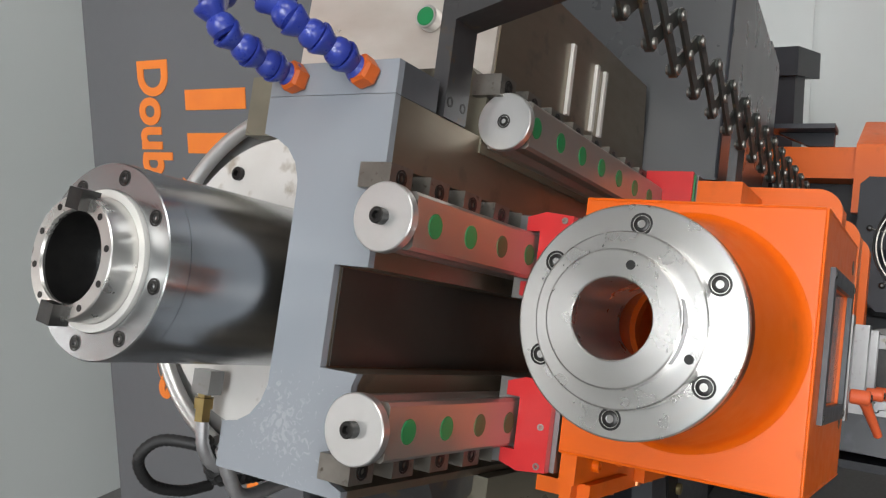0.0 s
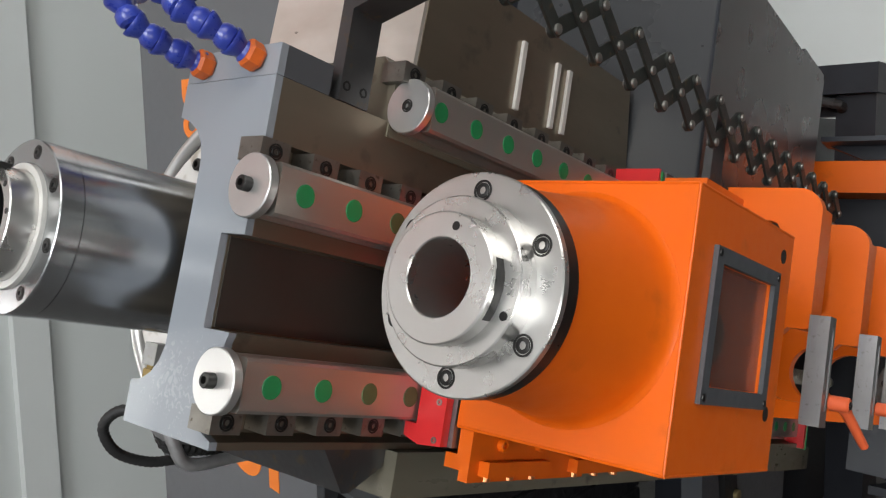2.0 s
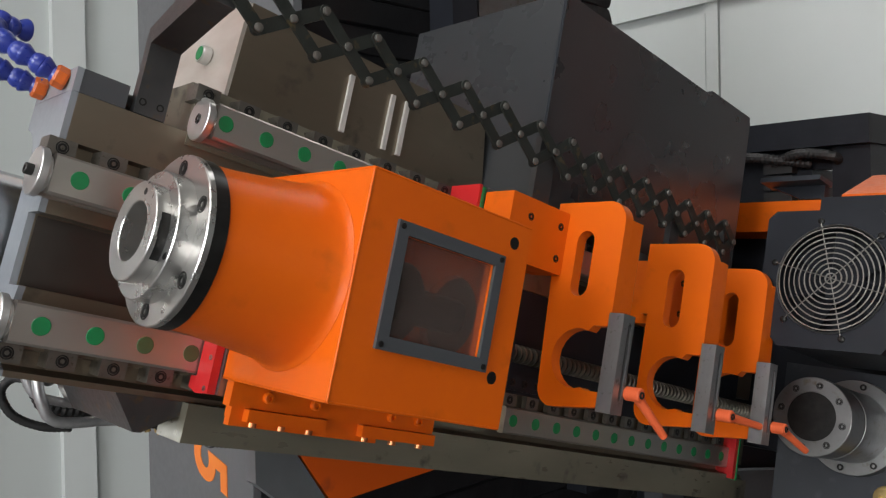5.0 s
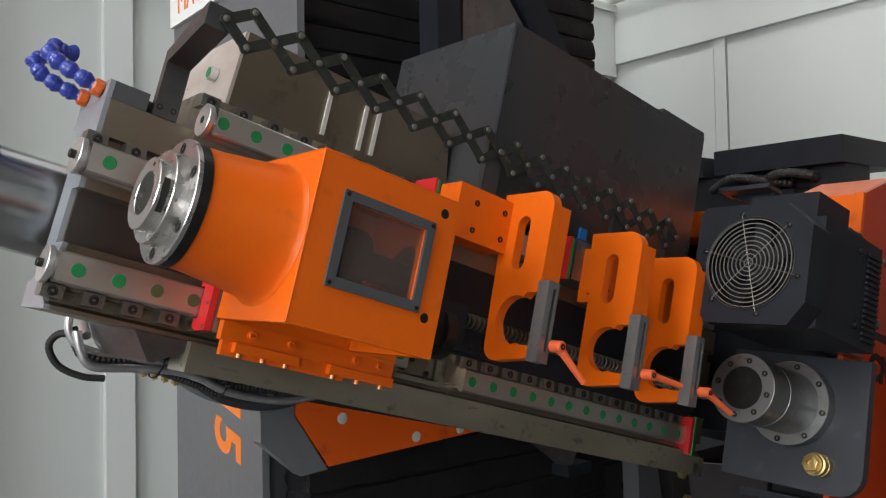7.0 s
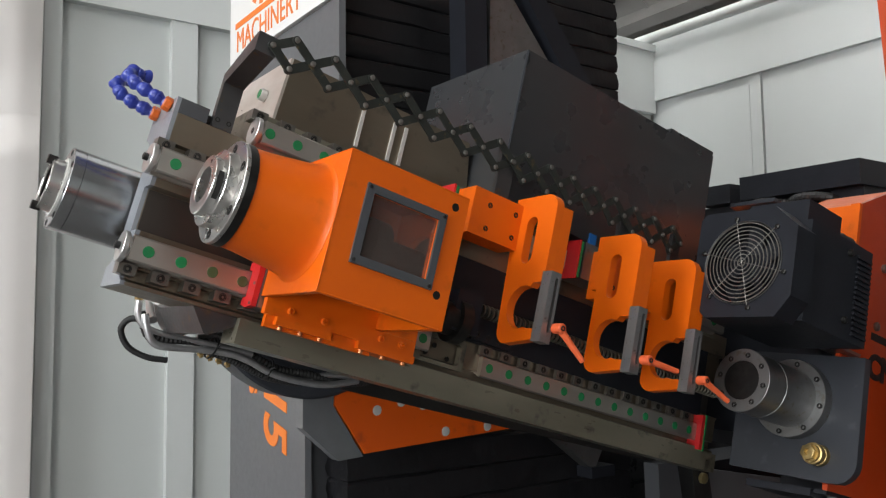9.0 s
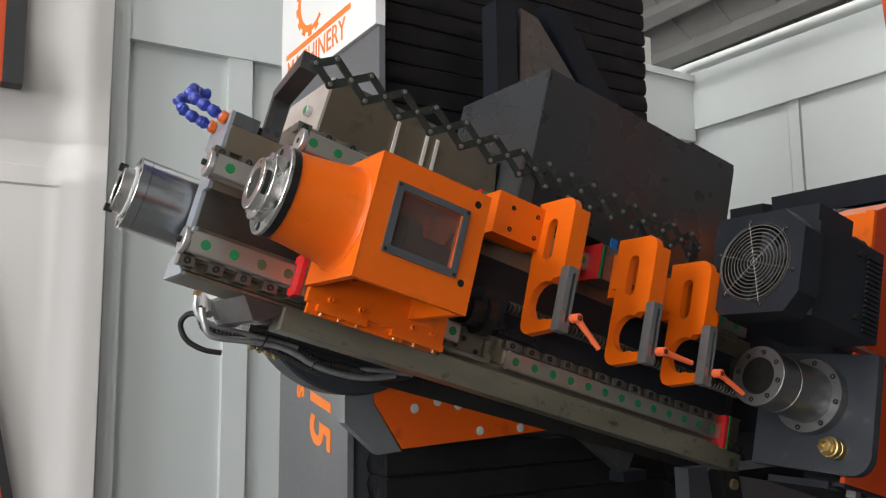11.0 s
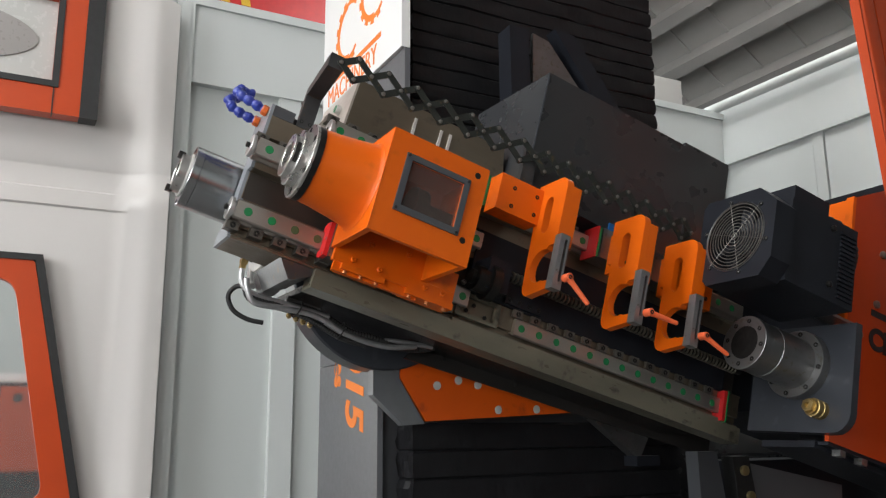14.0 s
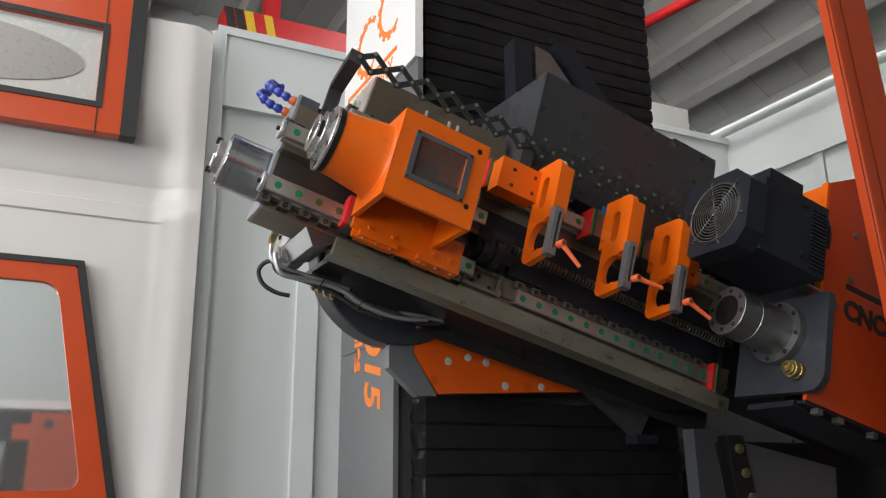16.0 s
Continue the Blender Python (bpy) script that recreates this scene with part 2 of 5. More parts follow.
def worn_patch(m, centre, radius, colour):
    """Bare, scratched metal where something has rubbed the paint of m away."""
    n, l = m.node_tree.nodes, m.node_tree.links
    b = n["Principled BSDF"]
    old = b.inputs["Base Color"].links[0].from_socket
    co, away, tex = n.new("ShaderNodeTexCoord"), n.new("ShaderNodeVectorMath"), n.new("ShaderNodeTexNoise")
    away.operation = "DISTANCE"
    away.inputs[1].default_value = centre
    l.new(co.outputs["Object"], away.inputs[0])
    l.new(co.outputs["Object"], tex.inputs["Vector"])
    tex.inputs["Scale"].default_value, tex.inputs["Detail"].default_value, tex.inputs["Distortion"].default_value = 95.0, 6.0, 2.5
    near = n.new("ShaderNodeMapRange")
    near.inputs["From Min"].default_value, near.inputs["From Max"].default_value = radius, 0.0
    near.inputs["To Min"].default_value, near.inputs["To Max"].default_value = -0.25, 0.045
    l.new(away.outputs["Value"], near.inputs["Value"])
    add = n.new("ShaderNodeMath")
    l.new(near.outputs["Result"], add.inputs[0])
    l.new(tex.outputs["Fac"], add.inputs[1])
    cut = n.new("ShaderNodeValToRGB")
    cut.color_ramp.elements[0].position, cut.color_ramp.elements[1].position = 0.50, 0.60
    l.new(add.outputs["Value"], cut.inputs["Fac"])
    mix = n.new("ShaderNodeMix")
    mix.data_type = "RGBA"
    mix.inputs[7].default_value = (*colour, 1)
    l.new(cut.outputs["Color"], mix.inputs[0])
    l.new(old, mix.inputs[6])
    l.new(mix.outputs[2], b.inputs["Base Color"])


worn_patch(GREY_FACE, (-0.82, 0.012, 0.035), 0.085, (0.30, 0.315, 0.34))

# ---------------------------------------------------------------- mesh tools
ARM = pose(0, 0, 1.25, 0, 15.8, 0)      # the tilted arm: x back along it, y across, z out of its top
BASE = {}
AXIS = {"x": Vector((1, 0, 0)), "y": Vector((0, 1, 0)), "z": Vector((0, 0, 1))}


def thing(name, base, label="", category="", group="", at=ARM, kind=""):
    """A top-level Empty at its base, given in the frame at."""
    ob = new(name)
    ob.empty_display_size = 0.02
    ob.matrix_world = at @ Matrix.Translation(base)
    BASE[ob] = Vector(base)
    return tagged(ob, label, category, group, kind)


def part(name, bm, material, parent, label="", sharp=32):
    """Links a bmesh, drawn in the parent's frame, as one mesh object under it."""
    me = bpy.data.meshes.new(name)
    bmesh.ops.recalc_face_normals(bm, faces=bm.faces)
    base = BASE[parent]
    bmesh.ops.translate(bm, verts=bm.verts, vec=-base)
    bm.to_mesh(me)
    bm.free()
    me.materials.append(material)
    me.polygons.foreach_set("use_smooth", [True] * len(me.polygons))
    me.set_sharp_from_angle(angle=radians(sharp))
    ob = new(name, me)
    ob.parent = parent
    BASE[ob] = base
    return tagged(ob, label)


def setting(name, bm, material, label, category, at=None, sharp=32):
    """A piece of the setting: one mesh at top level, in world coordinates or in the frame at."""
    me = bpy.data.meshes.new(name)
    bmesh.ops.recalc_face_normals(bm, faces=bm.faces)
    bm.to_mesh(me)
    bm.free()
    me.materials.append(material)
    me.polygons.foreach_set("use_smooth", [True] * len(me.polygons))
    me.set_sharp_from_angle(angle=radians(sharp))
    ob = new(name, me)
    if at is not None:
        ob.matrix_world = at
    BASE[ob] = Vector((0, 0, 0))
    return tagged(ob, label, category, kind="structure")


def finish(bm, made, bevel, segments=2):
    if bevel:
        faces = set(made)
        edges = [e for e in bm.edges if e.link_faces and all(f in faces for f in e.link_faces)
                 and len(e.link_faces) == 2 and e.calc_face_angle(0) > 0.5]
        bmesh.ops.bevel(bm, geom=edges, offset=bevel, segments=segments, affect="EDGES", clamp_overlap=True)
    return bm


def box(x0, x1, y0, y1, z0, z1, bevel=0.0015, bm=None, segments=2):
    bm = bm or bmesh.new()
    v = [bm.verts.new((x, y, z)) for x in (x0, x1) for y in (y0, y1) for z in (z0, z1)]
    made = [bm.faces.new([v[i] for i in q]) for q in ((0, 1, 3, 2), (4, 6, 7, 5), (0, 4, 5, 1), (2, 3, 7, 6), (0, 2, 6, 4), (1, 5, 7, 3))]
    return finish(bm, made, bevel, segments)


def prism(points, axis, a0, a1, bevel=0.0, bm=None, segments=2):
    """A polygon of (u, v) drawn out along an axis: (y, z) for x, (x, z) for y, (x, y) for z."""
    bm = bm or bmesh.new()
    def at(u, v, a):
        return {"x": (a, u, v), "y": (u, a, v), "z": (u, v, a)}[axis]
    lo = [bm.verts.new(at(u, v, a0)) for u, v in points]
    hi = [bm.verts.new(at(u, v, a1)) for u, v in points]
    k = len(points)
    made = [bm.faces.new(lo), bm.faces.new(hi)]
    made += [bm.faces.new((lo[i], lo[(i + 1) % k], hi[(i + 1) % k], hi[i])) for i in range(k)]
    return finish(bm, made, bevel, segments)


def lathe(centre, axis, profile, seg=40, bm=None, closed=False):
    """(along, radius) turned round an axis through centre; ends are capped unless the profile is closed."""
    bm = bm or bmesh.new()
    d = AXIS[axis] if isinstance(axis, str) else Vector(axis).normalized()
    u = d.orthogonal().normalized()
    w = d.cross(u)
    c = Vector(centre)
    rings = []
    for a, r in profile:
        r = max(r, 1e-5)
        rings.append([bm.verts.new(c + d * a + u * r * math.cos(t) + w * r * math.sin(t))
                      for t in (2 * math.pi * i / seg for i in range(seg))])
    pairs = list(zip(rings, rings[1:])) + ([(rings[-1], rings[0])] if closed else [])
    for p, q in pairs:
        for i in range(seg):
            bm.faces.new((p[i], p[(i + 1) % seg], q[(i + 1) % seg], q[i]))
    if not closed:
        bm.faces.new(rings[0])
        bm.faces.new(rings[-1])
    return bm


def rod(a, b, r, seg=20, bm=None, edge=0.0):
    a, b = Vector(a), Vector(b)
    h = (b - a).length
    prof = [(0, r - edge), (edge, r), (h - edge, r), (h, r - edge)] if edge else [(0, r), (h, r)]
    return lathe(a, b - a, prof, seg, bm)


def plate_with_holes(outline, holes, axis, a0, a1):
    """A flat plate with holes cut right through: outline and holes are rings of (u, v)."""
    bm = bmesh.new()
    def at(u, v, a):
        return {"x": (a, u, v), "y": (u, a, v), "z": (u, v, a)}[axis]
    edges = []
    for ring in [outline] + holes:
        vs = [bm.verts.new(at(u, v, a0)) for u, v in ring]
        edges += [bm.edges.new((vs[i], vs[(i + 1) % len(vs)])) for i in range(len(vs))]
    bmesh.ops.triangle_fill(bm, use_beauty=True, use_dissolve=True, edges=edges)
    got = bmesh.ops.extrude_face_region(bm, geom=bm.faces[:])
    move = Vector(at(0, 0, a1)) - Vector(at(0, 0, a0))
    bmesh.ops.translate(bm, verts=[g for g in got["geom"] if isinstance(g, bmesh.types.BMVert)], vec=move)
    return bm


def ring_of(cu, cv, ru, rv=None, n=24, start=0.0, sweep=2 * math.pi):
    rv = rv or ru
    steps = n if sweep > 6.2 else n + 1
    return [(cu + ru * math.cos(start + sweep * i / n), cv + rv * math.sin(start + sweep * i / n)) for i in range(steps)]


def slot_ring(cu, v0, v1, r, n=8):
    """A slot with round ends, long in v."""
    return ([(cu + r * math.cos(math.pi * i / n), v1 - r + r * math.sin(math.pi * i / n)) for i in range(n + 1)]
            + [(cu - r * math.cos(math.pi * i / n), v0 + r - r * math.sin(math.pi * i / n)) for i in range(n + 1)])


def round_rect(u0, u1, v0, v1, r, n=5):
    out = []
    for cu, cv, s in ((u1 - r, v1 - r, 0), (u0 + r, v1 - r, 1), (u0 + r, v0 + r, 2), (u1 - r, v0 + r, 3)):
        out += [(cu + r * math.cos((s + i / n) * math.pi / 2), cv + r * math.sin((s + i / n) * math.pi / 2)) for i in range(n + 1)]
    return out


def spline(points, steps=8):
    pts = [Vector(p) for p in points]
    pts = [pts[0] * 2 - pts[1]] + pts + [pts[-1] * 2 - pts[-2]]
    out = []
    for i in range(1, len(pts) - 2):
        a, b, c, d = pts[i - 1:i + 3]
        for k in range(steps):
            t = k / steps
            out.append(0.5 * (2 * b + (c - a) * t + (2 * a - 5 * b + 4 * c - d) * t * t + (3 * b - a - 3 * c + d) * t ** 3))
    return out + [pts[-2]]


def tube(points, r, seg=10, bm=None, ribs=0.0, steps=8):
    """A hose along a smooth path; ribs: how far its corrugations stand out."""
    bm = bm or bmesh.new()
    path = spline(points, steps)
    if ribs:
        length = sum((b - a).length for a, b in zip(path, path[1:]))
        fine = []
        count = max(12, int(length / (r * 0.55)))
        dist, k = [0.0], 0
        for a, b in zip(path, path[1:]):
            dist.append(dist[-1] + (b - a).length)
        for i in range(count + 1):
            s = length * i / count
            while k < len(path) - 2 and dist[k + 1] < s:
                k += 1
            f = (s - dist[k]) / max(1e-9, dist[k + 1] - dist[k])
            fine.append(path[k].lerp(path[k + 1], min(1, f)))
        path = fine
    up = Vector((0.13, 0.21, 0.97))
    rings = []
    for i, p in enumerate(path):
        d = (path[min(i + 1, len(path) - 1)] - path[max(i - 1, 0)]).normalized()
        u = d.cross(up).normalized()
        w = d.cross(u)
        rr = r + (ribs if i % 2 else 0.0)
        rings.append([bm.verts.new(p + u * rr * math.cos(2 * math.pi * k / seg) + w * rr * math.sin(2 * math.pi * k / seg)) for k in range(seg)])
    for p, q in zip(rings, rings[1:]):
        for k in range(seg):
            bm.faces.new((p[k], p[(k + 1) % seg], q[(k + 1) % seg], q[k]))
    bm.faces.new(rings[0])
    bm.faces.new(rings[-1])
    return bm


def cap_screw(at, axis, r, h, parent, name="screw", material=None, label=""):
    """A socket head screw whose head stands h proud of at; axis points out of the surface."""
    d = AXIS[axis] if isinstance(axis, str) else Vector(axis).normalized()
    bm = lathe(at, d, [(-0.002, r), (h - 0.12 * r, r), (h, 0.88 * r), (h, 0.52 * r), (h - 0.7 * r, 0.50 * r)], 18)
    return part(name, bm, material or BLACK_OXIDE, parent, label)


def sunk_screw(at, axis, r, parent):
    """A screw head sunk in a round pocket: a dark lip, a head and its socket."""
    bm = lathe(at, axis, [(-0.001, 1.0 * r), (0.0006, 1.0 * r), (0.0006, 0.80 * r), (-0.0006, 0.78 * r), (-0.0006, 0.74 * r), (0.0009, 0.70 * r),
                          (0.0012, 0.64 * r), (0.0012, 0.36 * r), (-0.004, 0.34 * r)], 24)
    return part("screw", bm, BLACK_OXIDE, parent, "sunk black socket screw")

# ---------------------------------------------------------------- the hall
setting("floor", box(-7, 7, -7, 6, -0.2, 0.0, 0), FLOOR, "grey sealed concrete hall floor", "floor")
setting("wall_front", box(-7, 7, -7.1, -7.0, 0, 5.2, 0), GREY_WALL, "pale grey hall wall", "wall")
setting("wall_left", box(-7.1, -7.0, -7, 6, 0, 5.2, 0), GREY_WALL, "pale grey hall wall", "wall")
setting("wall_far", box(-7, 7, 6.0, 6.1, 0, 5.2, 0), WHITE_WALL, "white hall wall", "wall")
setting("wall_outer", box(7.0, 7.1, -7, 6, 3.1, 5.2, 0), GREY_WALL, "pale grey hall wall", "wall")
# unseen; dark only to keep its reflection in the arm cover dark
setting("wall_dark_low", box(6.99, 7.1, -7, 6, 0, 3.0995, 0), COLUMN_GREY, "unseen lower hall wall, made dark grey for the arm cover to reflect", "wall")

roof = bmesh.new()
box(-7, 7, -7, 6, 5.2, 5.3, 0, roof)
for k in range(15):                                     # purlins across the hall
    x = -6.6 + 0.95 * k
    box(x, x + 0.10, -7, 6, 4.98, 5.199, 0, roof)
for k in range(28):                                     # ribs of the sheeting
    x = -6.9 + 0.5 * k
    box(x, x + 0.05, -7, 6, 5.17, 5.1995, 0, roof)
setting("ceiling", roof, ROOF, "ribbed grey steel hall roof with purlins", "ceiling")

eaves = bmesh.new()                                     # roof falling to the eaves over the right bay
prism([(4.25, 5.17), (6.985, 3.36), (6.985, 3.42), (4.33, 5.19)], "y", -6.9, 5.9, 0, eaves)
for k in range(6):
    f = 0.10 + 0.155 * k
    x, z = 4.25 + 2.735 * f, 5.17 - 1.81 * f
    prism([(x, z - 0.002), (x + 0.10, z - 0.068), (x + 0.01, z - 0.21), (x - 0.09, z - 0.144)], "y", -6.9, 5.9, 0, eaves)
for k in range(26):
    y = -6.7 + 0.5 * k
    prism([(4.26, 5.160), (6.98, 3.360), (6.98, 3.335), (4.26, 5.135)], "y", y, y + 0.03, 0, eaves)
setting("ceiling_slope", eaves, ROOF, "ribbed grey roof sheeting falling to the eaves", "ceiling")

back = bmesh.new()                                      # moulded enclosure wall, its bands carried round a canted corner
PLAN = [(-5.0, 0.0), (-0.06, 0.0), (-0.015, 0.004), (0.025, 0.020), (0.075, 0.060), (0.105, 0.078), (0.140, 0.085), (0.200, 0.085)]
LIFT = [(0.0, 0.0), (1.812, 0.0), (1.820, 0.013), (1.898, 0.013), (1.908, 0.0), (2.005, 0.0), (2.016, 0.004), (2.028, 0.016), (2.14, 0.026), (2.24, 0.060), (2.34, 0.105), (2.46, 0.130), (2.95, 0.135)]
rows = [[back.verts.new((x, 2.42 - d - out * min(1.0, (0.21 - x) / 0.2), z)) for x, d in PLAN] for z, out in LIFT]
rear = [[back.verts.new((x, 2.56, z)) for x in (-5.0, 0.200)] for z in (0.0, 2.95)]
for p, q in zip(rows, rows[1:]):
    for k in range(len(p) - 1):
        back.faces.new((p[k], p[k + 1], q[k + 1], q[k]))
back.faces.new((rear[0][1], rear[0][0], rear[1][0], rear[1][1]))
back.faces.new(rows[-1] + [rear[1][1], rear[1][0]])
back.faces.new([r[-1] for r in rows] + [rear[1][1], rear[0][1]])
setting("wall_back", back, WARM_WALL, "warm white moulded enclosure wall with raised bands", "wall", sharp=50)
for x0, x1, top in ((0.305, 0.80, 2.60), (0.93, 2.2, 2.60), (2.22, 4.28, 2.90)):
    setting("wall_panel", box(x0, x1, 2.53, 2.56, 0, top, 0.006), GREY_WALL, "pale grey sheet metal enclosure panel", "wall panel")
posts = bmesh.new()
box(0.205, 0.30, 2.46, 2.57, 0, 3.05, 0.012, posts)
box(0.225, 0.275, 2.45, 2.46, 0, 3.05, 0.006, posts)
box(0.80, 0.925, 2.49, 2.57, 0, 2.62, 0.012, posts)
box(0.30, 4.28, 2.48, 2.58, 2.60, 3.05, 0.012, posts)
box(0.25, 4.28, 2.46, 2.60, 3.05, 3.10, 0.008, posts)
setting("trim", posts, WHITE_WALL, "pale sheet metal posts and top rail", "trim")

right = bmesh.new()                                     # white panel wall beyond the arm
box(4.31, 4.36, -0.44, 2.53, 0, 3.2, 0, right)
for y0, y1 in ((-0.42, 0.35), (0.37, 1.62), (1.72, 2.33)):
    box(4.295, 4.3099, y0, y1, 0.6, 2.635, 0.004, right)
box(4.285, 4.3099, 1.63, 1.71, 0.0, 2.72, 0.004, right)
box(4.27, 4.3099, -0.44, 2.53, 2.69, 2.98, 0.004, right)
setting("wall_right", right, WHITE_WALL, "white panelled enclosure wall", "wall")
# stands out of view so that the cabin door pane reflects it
neighbour = thing("reflected_machine", (-0.7, -4.0, 0.0), "orange painted machine on a black base, placed for the cabin door pane to reflect", "press", at=Matrix.Identity(4))
part("base", box(-2.0, 0.5, -4.5, -3.9, 0.0, 1.30, 0.02), MOTOR_BLACK, neighbour)
part("casing", box(-0.42, 0.35, -3.895, -3.55, 0.35, 1.24, 0.03), DARKENED_ORANGE, neighbour)
part("arm", box(-0.60, -0.425, -3.85, -3.62, 0.95, 1.12, 0.02), DARKENED_ORANGE, neighbour)
part("cap", lathe((-0.25, -3.55, 1.12), (0, 1, 0), [(-0.01, 0.05), (0.012, 0.05), (0.016, 0.04)], 24), BLACK_RUBBER, neighbour)
part("sill", box(-2.0, 0.5, -4.5, -3.88, 1.305, 1.40, 0.01), SIGN_WHITE, neighbour)
part("drum", rod((-1.3, -3.8, 0.72), (-0.65, -3.8, 0.72), 0.22, 32, edge=0.01), GREY_STEEL, neighbour)
part("foot", box(-1.35, 0.40, -3.89, -3.60, 0.0, 0.345, 0.01), MOTOR_BLACK, neighbour)
setting("top_pipe", rod((4.22, -0.6, 3.10), (4.22, 2.66, 3.14), 0.038, 20), WHITE_WALL, "white painted pipe along the wall top", "pipe")
gable = box(2.6, 4.4, 3.0, 3.08, 3.35, 3.60, 0.004)
setting("roof_beam", gable, ROOF, "grey steel beam under the roof", "beam")

crane = thing("crane_girder", (1.2, 4.0, 3.95), "red crane girder with black and yellow warning stripes", "crane", at=Matrix.Identity(4))
part("girder", box(0.55, 3.6, 4.0, 4.25, 3.93, 4.16, 0.006), WIPER_RED, crane)
for k in range(3):
    x = 0.60 + 0.16 * k
    part("stripe", prism([(x, 3.932), (x + 0.07, 3.932), (x + 0.02, 4.158), (x - 0.05, 4.158)], "y", 3.994, 3.9996), YELLOW if k else INK_BLACK, crane, "painted warning stripe")
for x in (0.9, 2.6):
    part("hanger", box(x, x + 0.12, 4.05, 4.20, 4.161, 5.0, 0.004), WIPER_RED, crane)
part("stripe", prism([(0.68, 3.932), (0.75, 3.932), (0.70, 4.158), (0.63, 4.158)], "y", 3.994, 3.9996), INK_BLACK, crane, "painted warning stripe")

setting("sprinkler_pipe", rod((3.75, 5.9, 4.6), (4.80, 0.9, 4.6), 0.05, 16), WIPER_RED, "red painted pipe under the roof", "pipe")

# orange framed windows in the enclosure wall
upper = thing("upper_window", (-0.6, 2.38, 2.25), "orange framed window panel with a pale oval pane", "window", at=Matrix.Identity(4))
part("frame", plate_with_holes([(-2.2, 2.25), (-0.245, 2.25), (-0.245, 3.16), (-2.2, 3.16)], [[(-1.9, 2.41), (-0.375, 2.41), (-0.375, 2.83), (-1.9, 2.83)]], "y", 2.33, 2.41), DARKENED_ORANGE, upper)
part("edge_strip", box(-0.2445, -0.165, 2.32, 2.411, 2.245, 3.17, 0.004), BLACK_RUBBER, upper, "black edge strip")
part("gasket", plate_with_holes([(-1.93, 2.38), (-0.345, 2.38), (-0.345, 2.86), (-1.93, 2.86)], [[(-1.9, 2.41), (-0.375, 2.41), (-0.375, 2.83), (-1.9, 2.83)]], "y", 2.322, 2.3295), BLACK_RUBBER, upper, "black pane gasket")
part("pane", box(-1.899, -0.376, 2.36, 2.37, 2.411, 2.829, 0), SIGN_GREY, upper, "pale grey pane")
part("recess", prism(ring_of(-1.05, 2.61, 0.60, 0.165, n=48), "y", 2.353, 2.3598), DULL_PANE, upper, "darker oval in the pane")
part("seam", box(-0.368, -0.362, 2.326, 2.3299, 2.23, 3.15, 0), INK_BLACK, upper)

upper.location += Vector((-0.006, -0.09, -0.033))


def rounded(points, r, n=6):
    """The outline with each corner cut by a smooth curve that begins r before it."""
    out = []
    for k, p in enumerate(points):
        p, a, b = Vector(p), Vector(points[k - 1]), Vector(points[(k + 1) % len(points)])
        a, b = p + (a - p).normalized() * r, p + (b - p).normalized() * r
        out += [tuple(a * (1 - t) ** 2 + p * 2 * t * (1 - t) + b * t * t) for t in (i / n for i in range(n + 1))]
    return out


lower = thing("cabin_door", (-0.6, 2.38, 0.3), "orange framed cabin door with a rounded glass pane", "door", at=Matrix.Identity(4))
outer = [(-2.0, 1.53), (-0.385, 1.53), (-0.375, 1.52), (-0.10, 0.25), (-2.0, 0.25)]
inner = rounded([(-1.9, 1.44), (-0.455, 1.44), (-0.255, 0.45), (-1.9, 0.45)], 0.085)
part("frame", plate_with_holes(outer, [inner], "y", 2.36, 2.405), DARKENED_ORANGE, lower)
part("edge_strip", prism([(-2.0, 1.5302), (-0.3748, 1.5302), (-0.0998, 0.25), (-0.06, 0.25), (-0.345, 1.56), (-2.0, 1.56)], "y", 2.352, 2.411), BLACK_RUBBER, lower, "black rubber edge")
part("pane", prism([(u * 0.999, v) for u, v in inner], "y", 2.385, 2.39), MIRROR_PANE, lower, "reflecting glass pane")

# ---------------------------------------------------------------- the tilted arm
arm = thing("machine_arm", (0.8, 0.1, -0.05), "long tilted machine arm of machined casting with grey painted end face", "machine arm")
back_curve = [(0.183, -0.022)] + [(0.183 - 0.048 * math.sin(a), 0.026 - 0.048 * math.cos(a)) for a in (0.35, 0.7, 1.05, 1.4)] + \
    [(0.135, 0.10), (0.135, 0.185)] + [(0.183 - 0.048 * math.sin(a), 0.19 + 0.048 * math.cos(a)) for a in (1.4, 1.05, 0.7, 0.35)] + [(0.183, 0.240)]
PROFILE = [(0.042, 0.274), (0.042, 0.215), (0.058, 0.213), (0.058, 0.191), (0.046, 0.191), (0.046, 0.127), (0.081, 0.127), (0.081, 0.040),
           (0.042, 0.040), (0.046, 0.030), (0.046, -0.029), (0.058, -0.030), (0.058, -0.049), (0.042, -0.055), (0.042, -0.062), (0.183, -0.062)] + back_curve + [(0.183, 0.274)]
part("beam", prism(PROFILE, "x", -0.014, 1.66), CASTING, arm)
part("end_face", prism(PROFILE, "x", -0.022, -0.014), GREY_FACE, arm, "grey painted end face with chipped edges")
# thin sheet over the channel wall, darker than the casting
part("channel_lining", box(-0.012, 1.66, 0.079, 0.0808, 0.0415, 0.1255, 0), CHANNEL, arm, "thin dark sheet over the channel wall")
part("end_block", box(-0.0138, 0.042, 0.042, 0.183, 0.2745, 0.304, 0.0015), DARK_GREY, arm, "dark machined nozzle block")
part("block_face", box(-0.022, -0.0140, 0.042, 0.183, 0.2745, 0.304, 0.0015), GREY_FACE, arm, "grey painted face of the nozzle block")
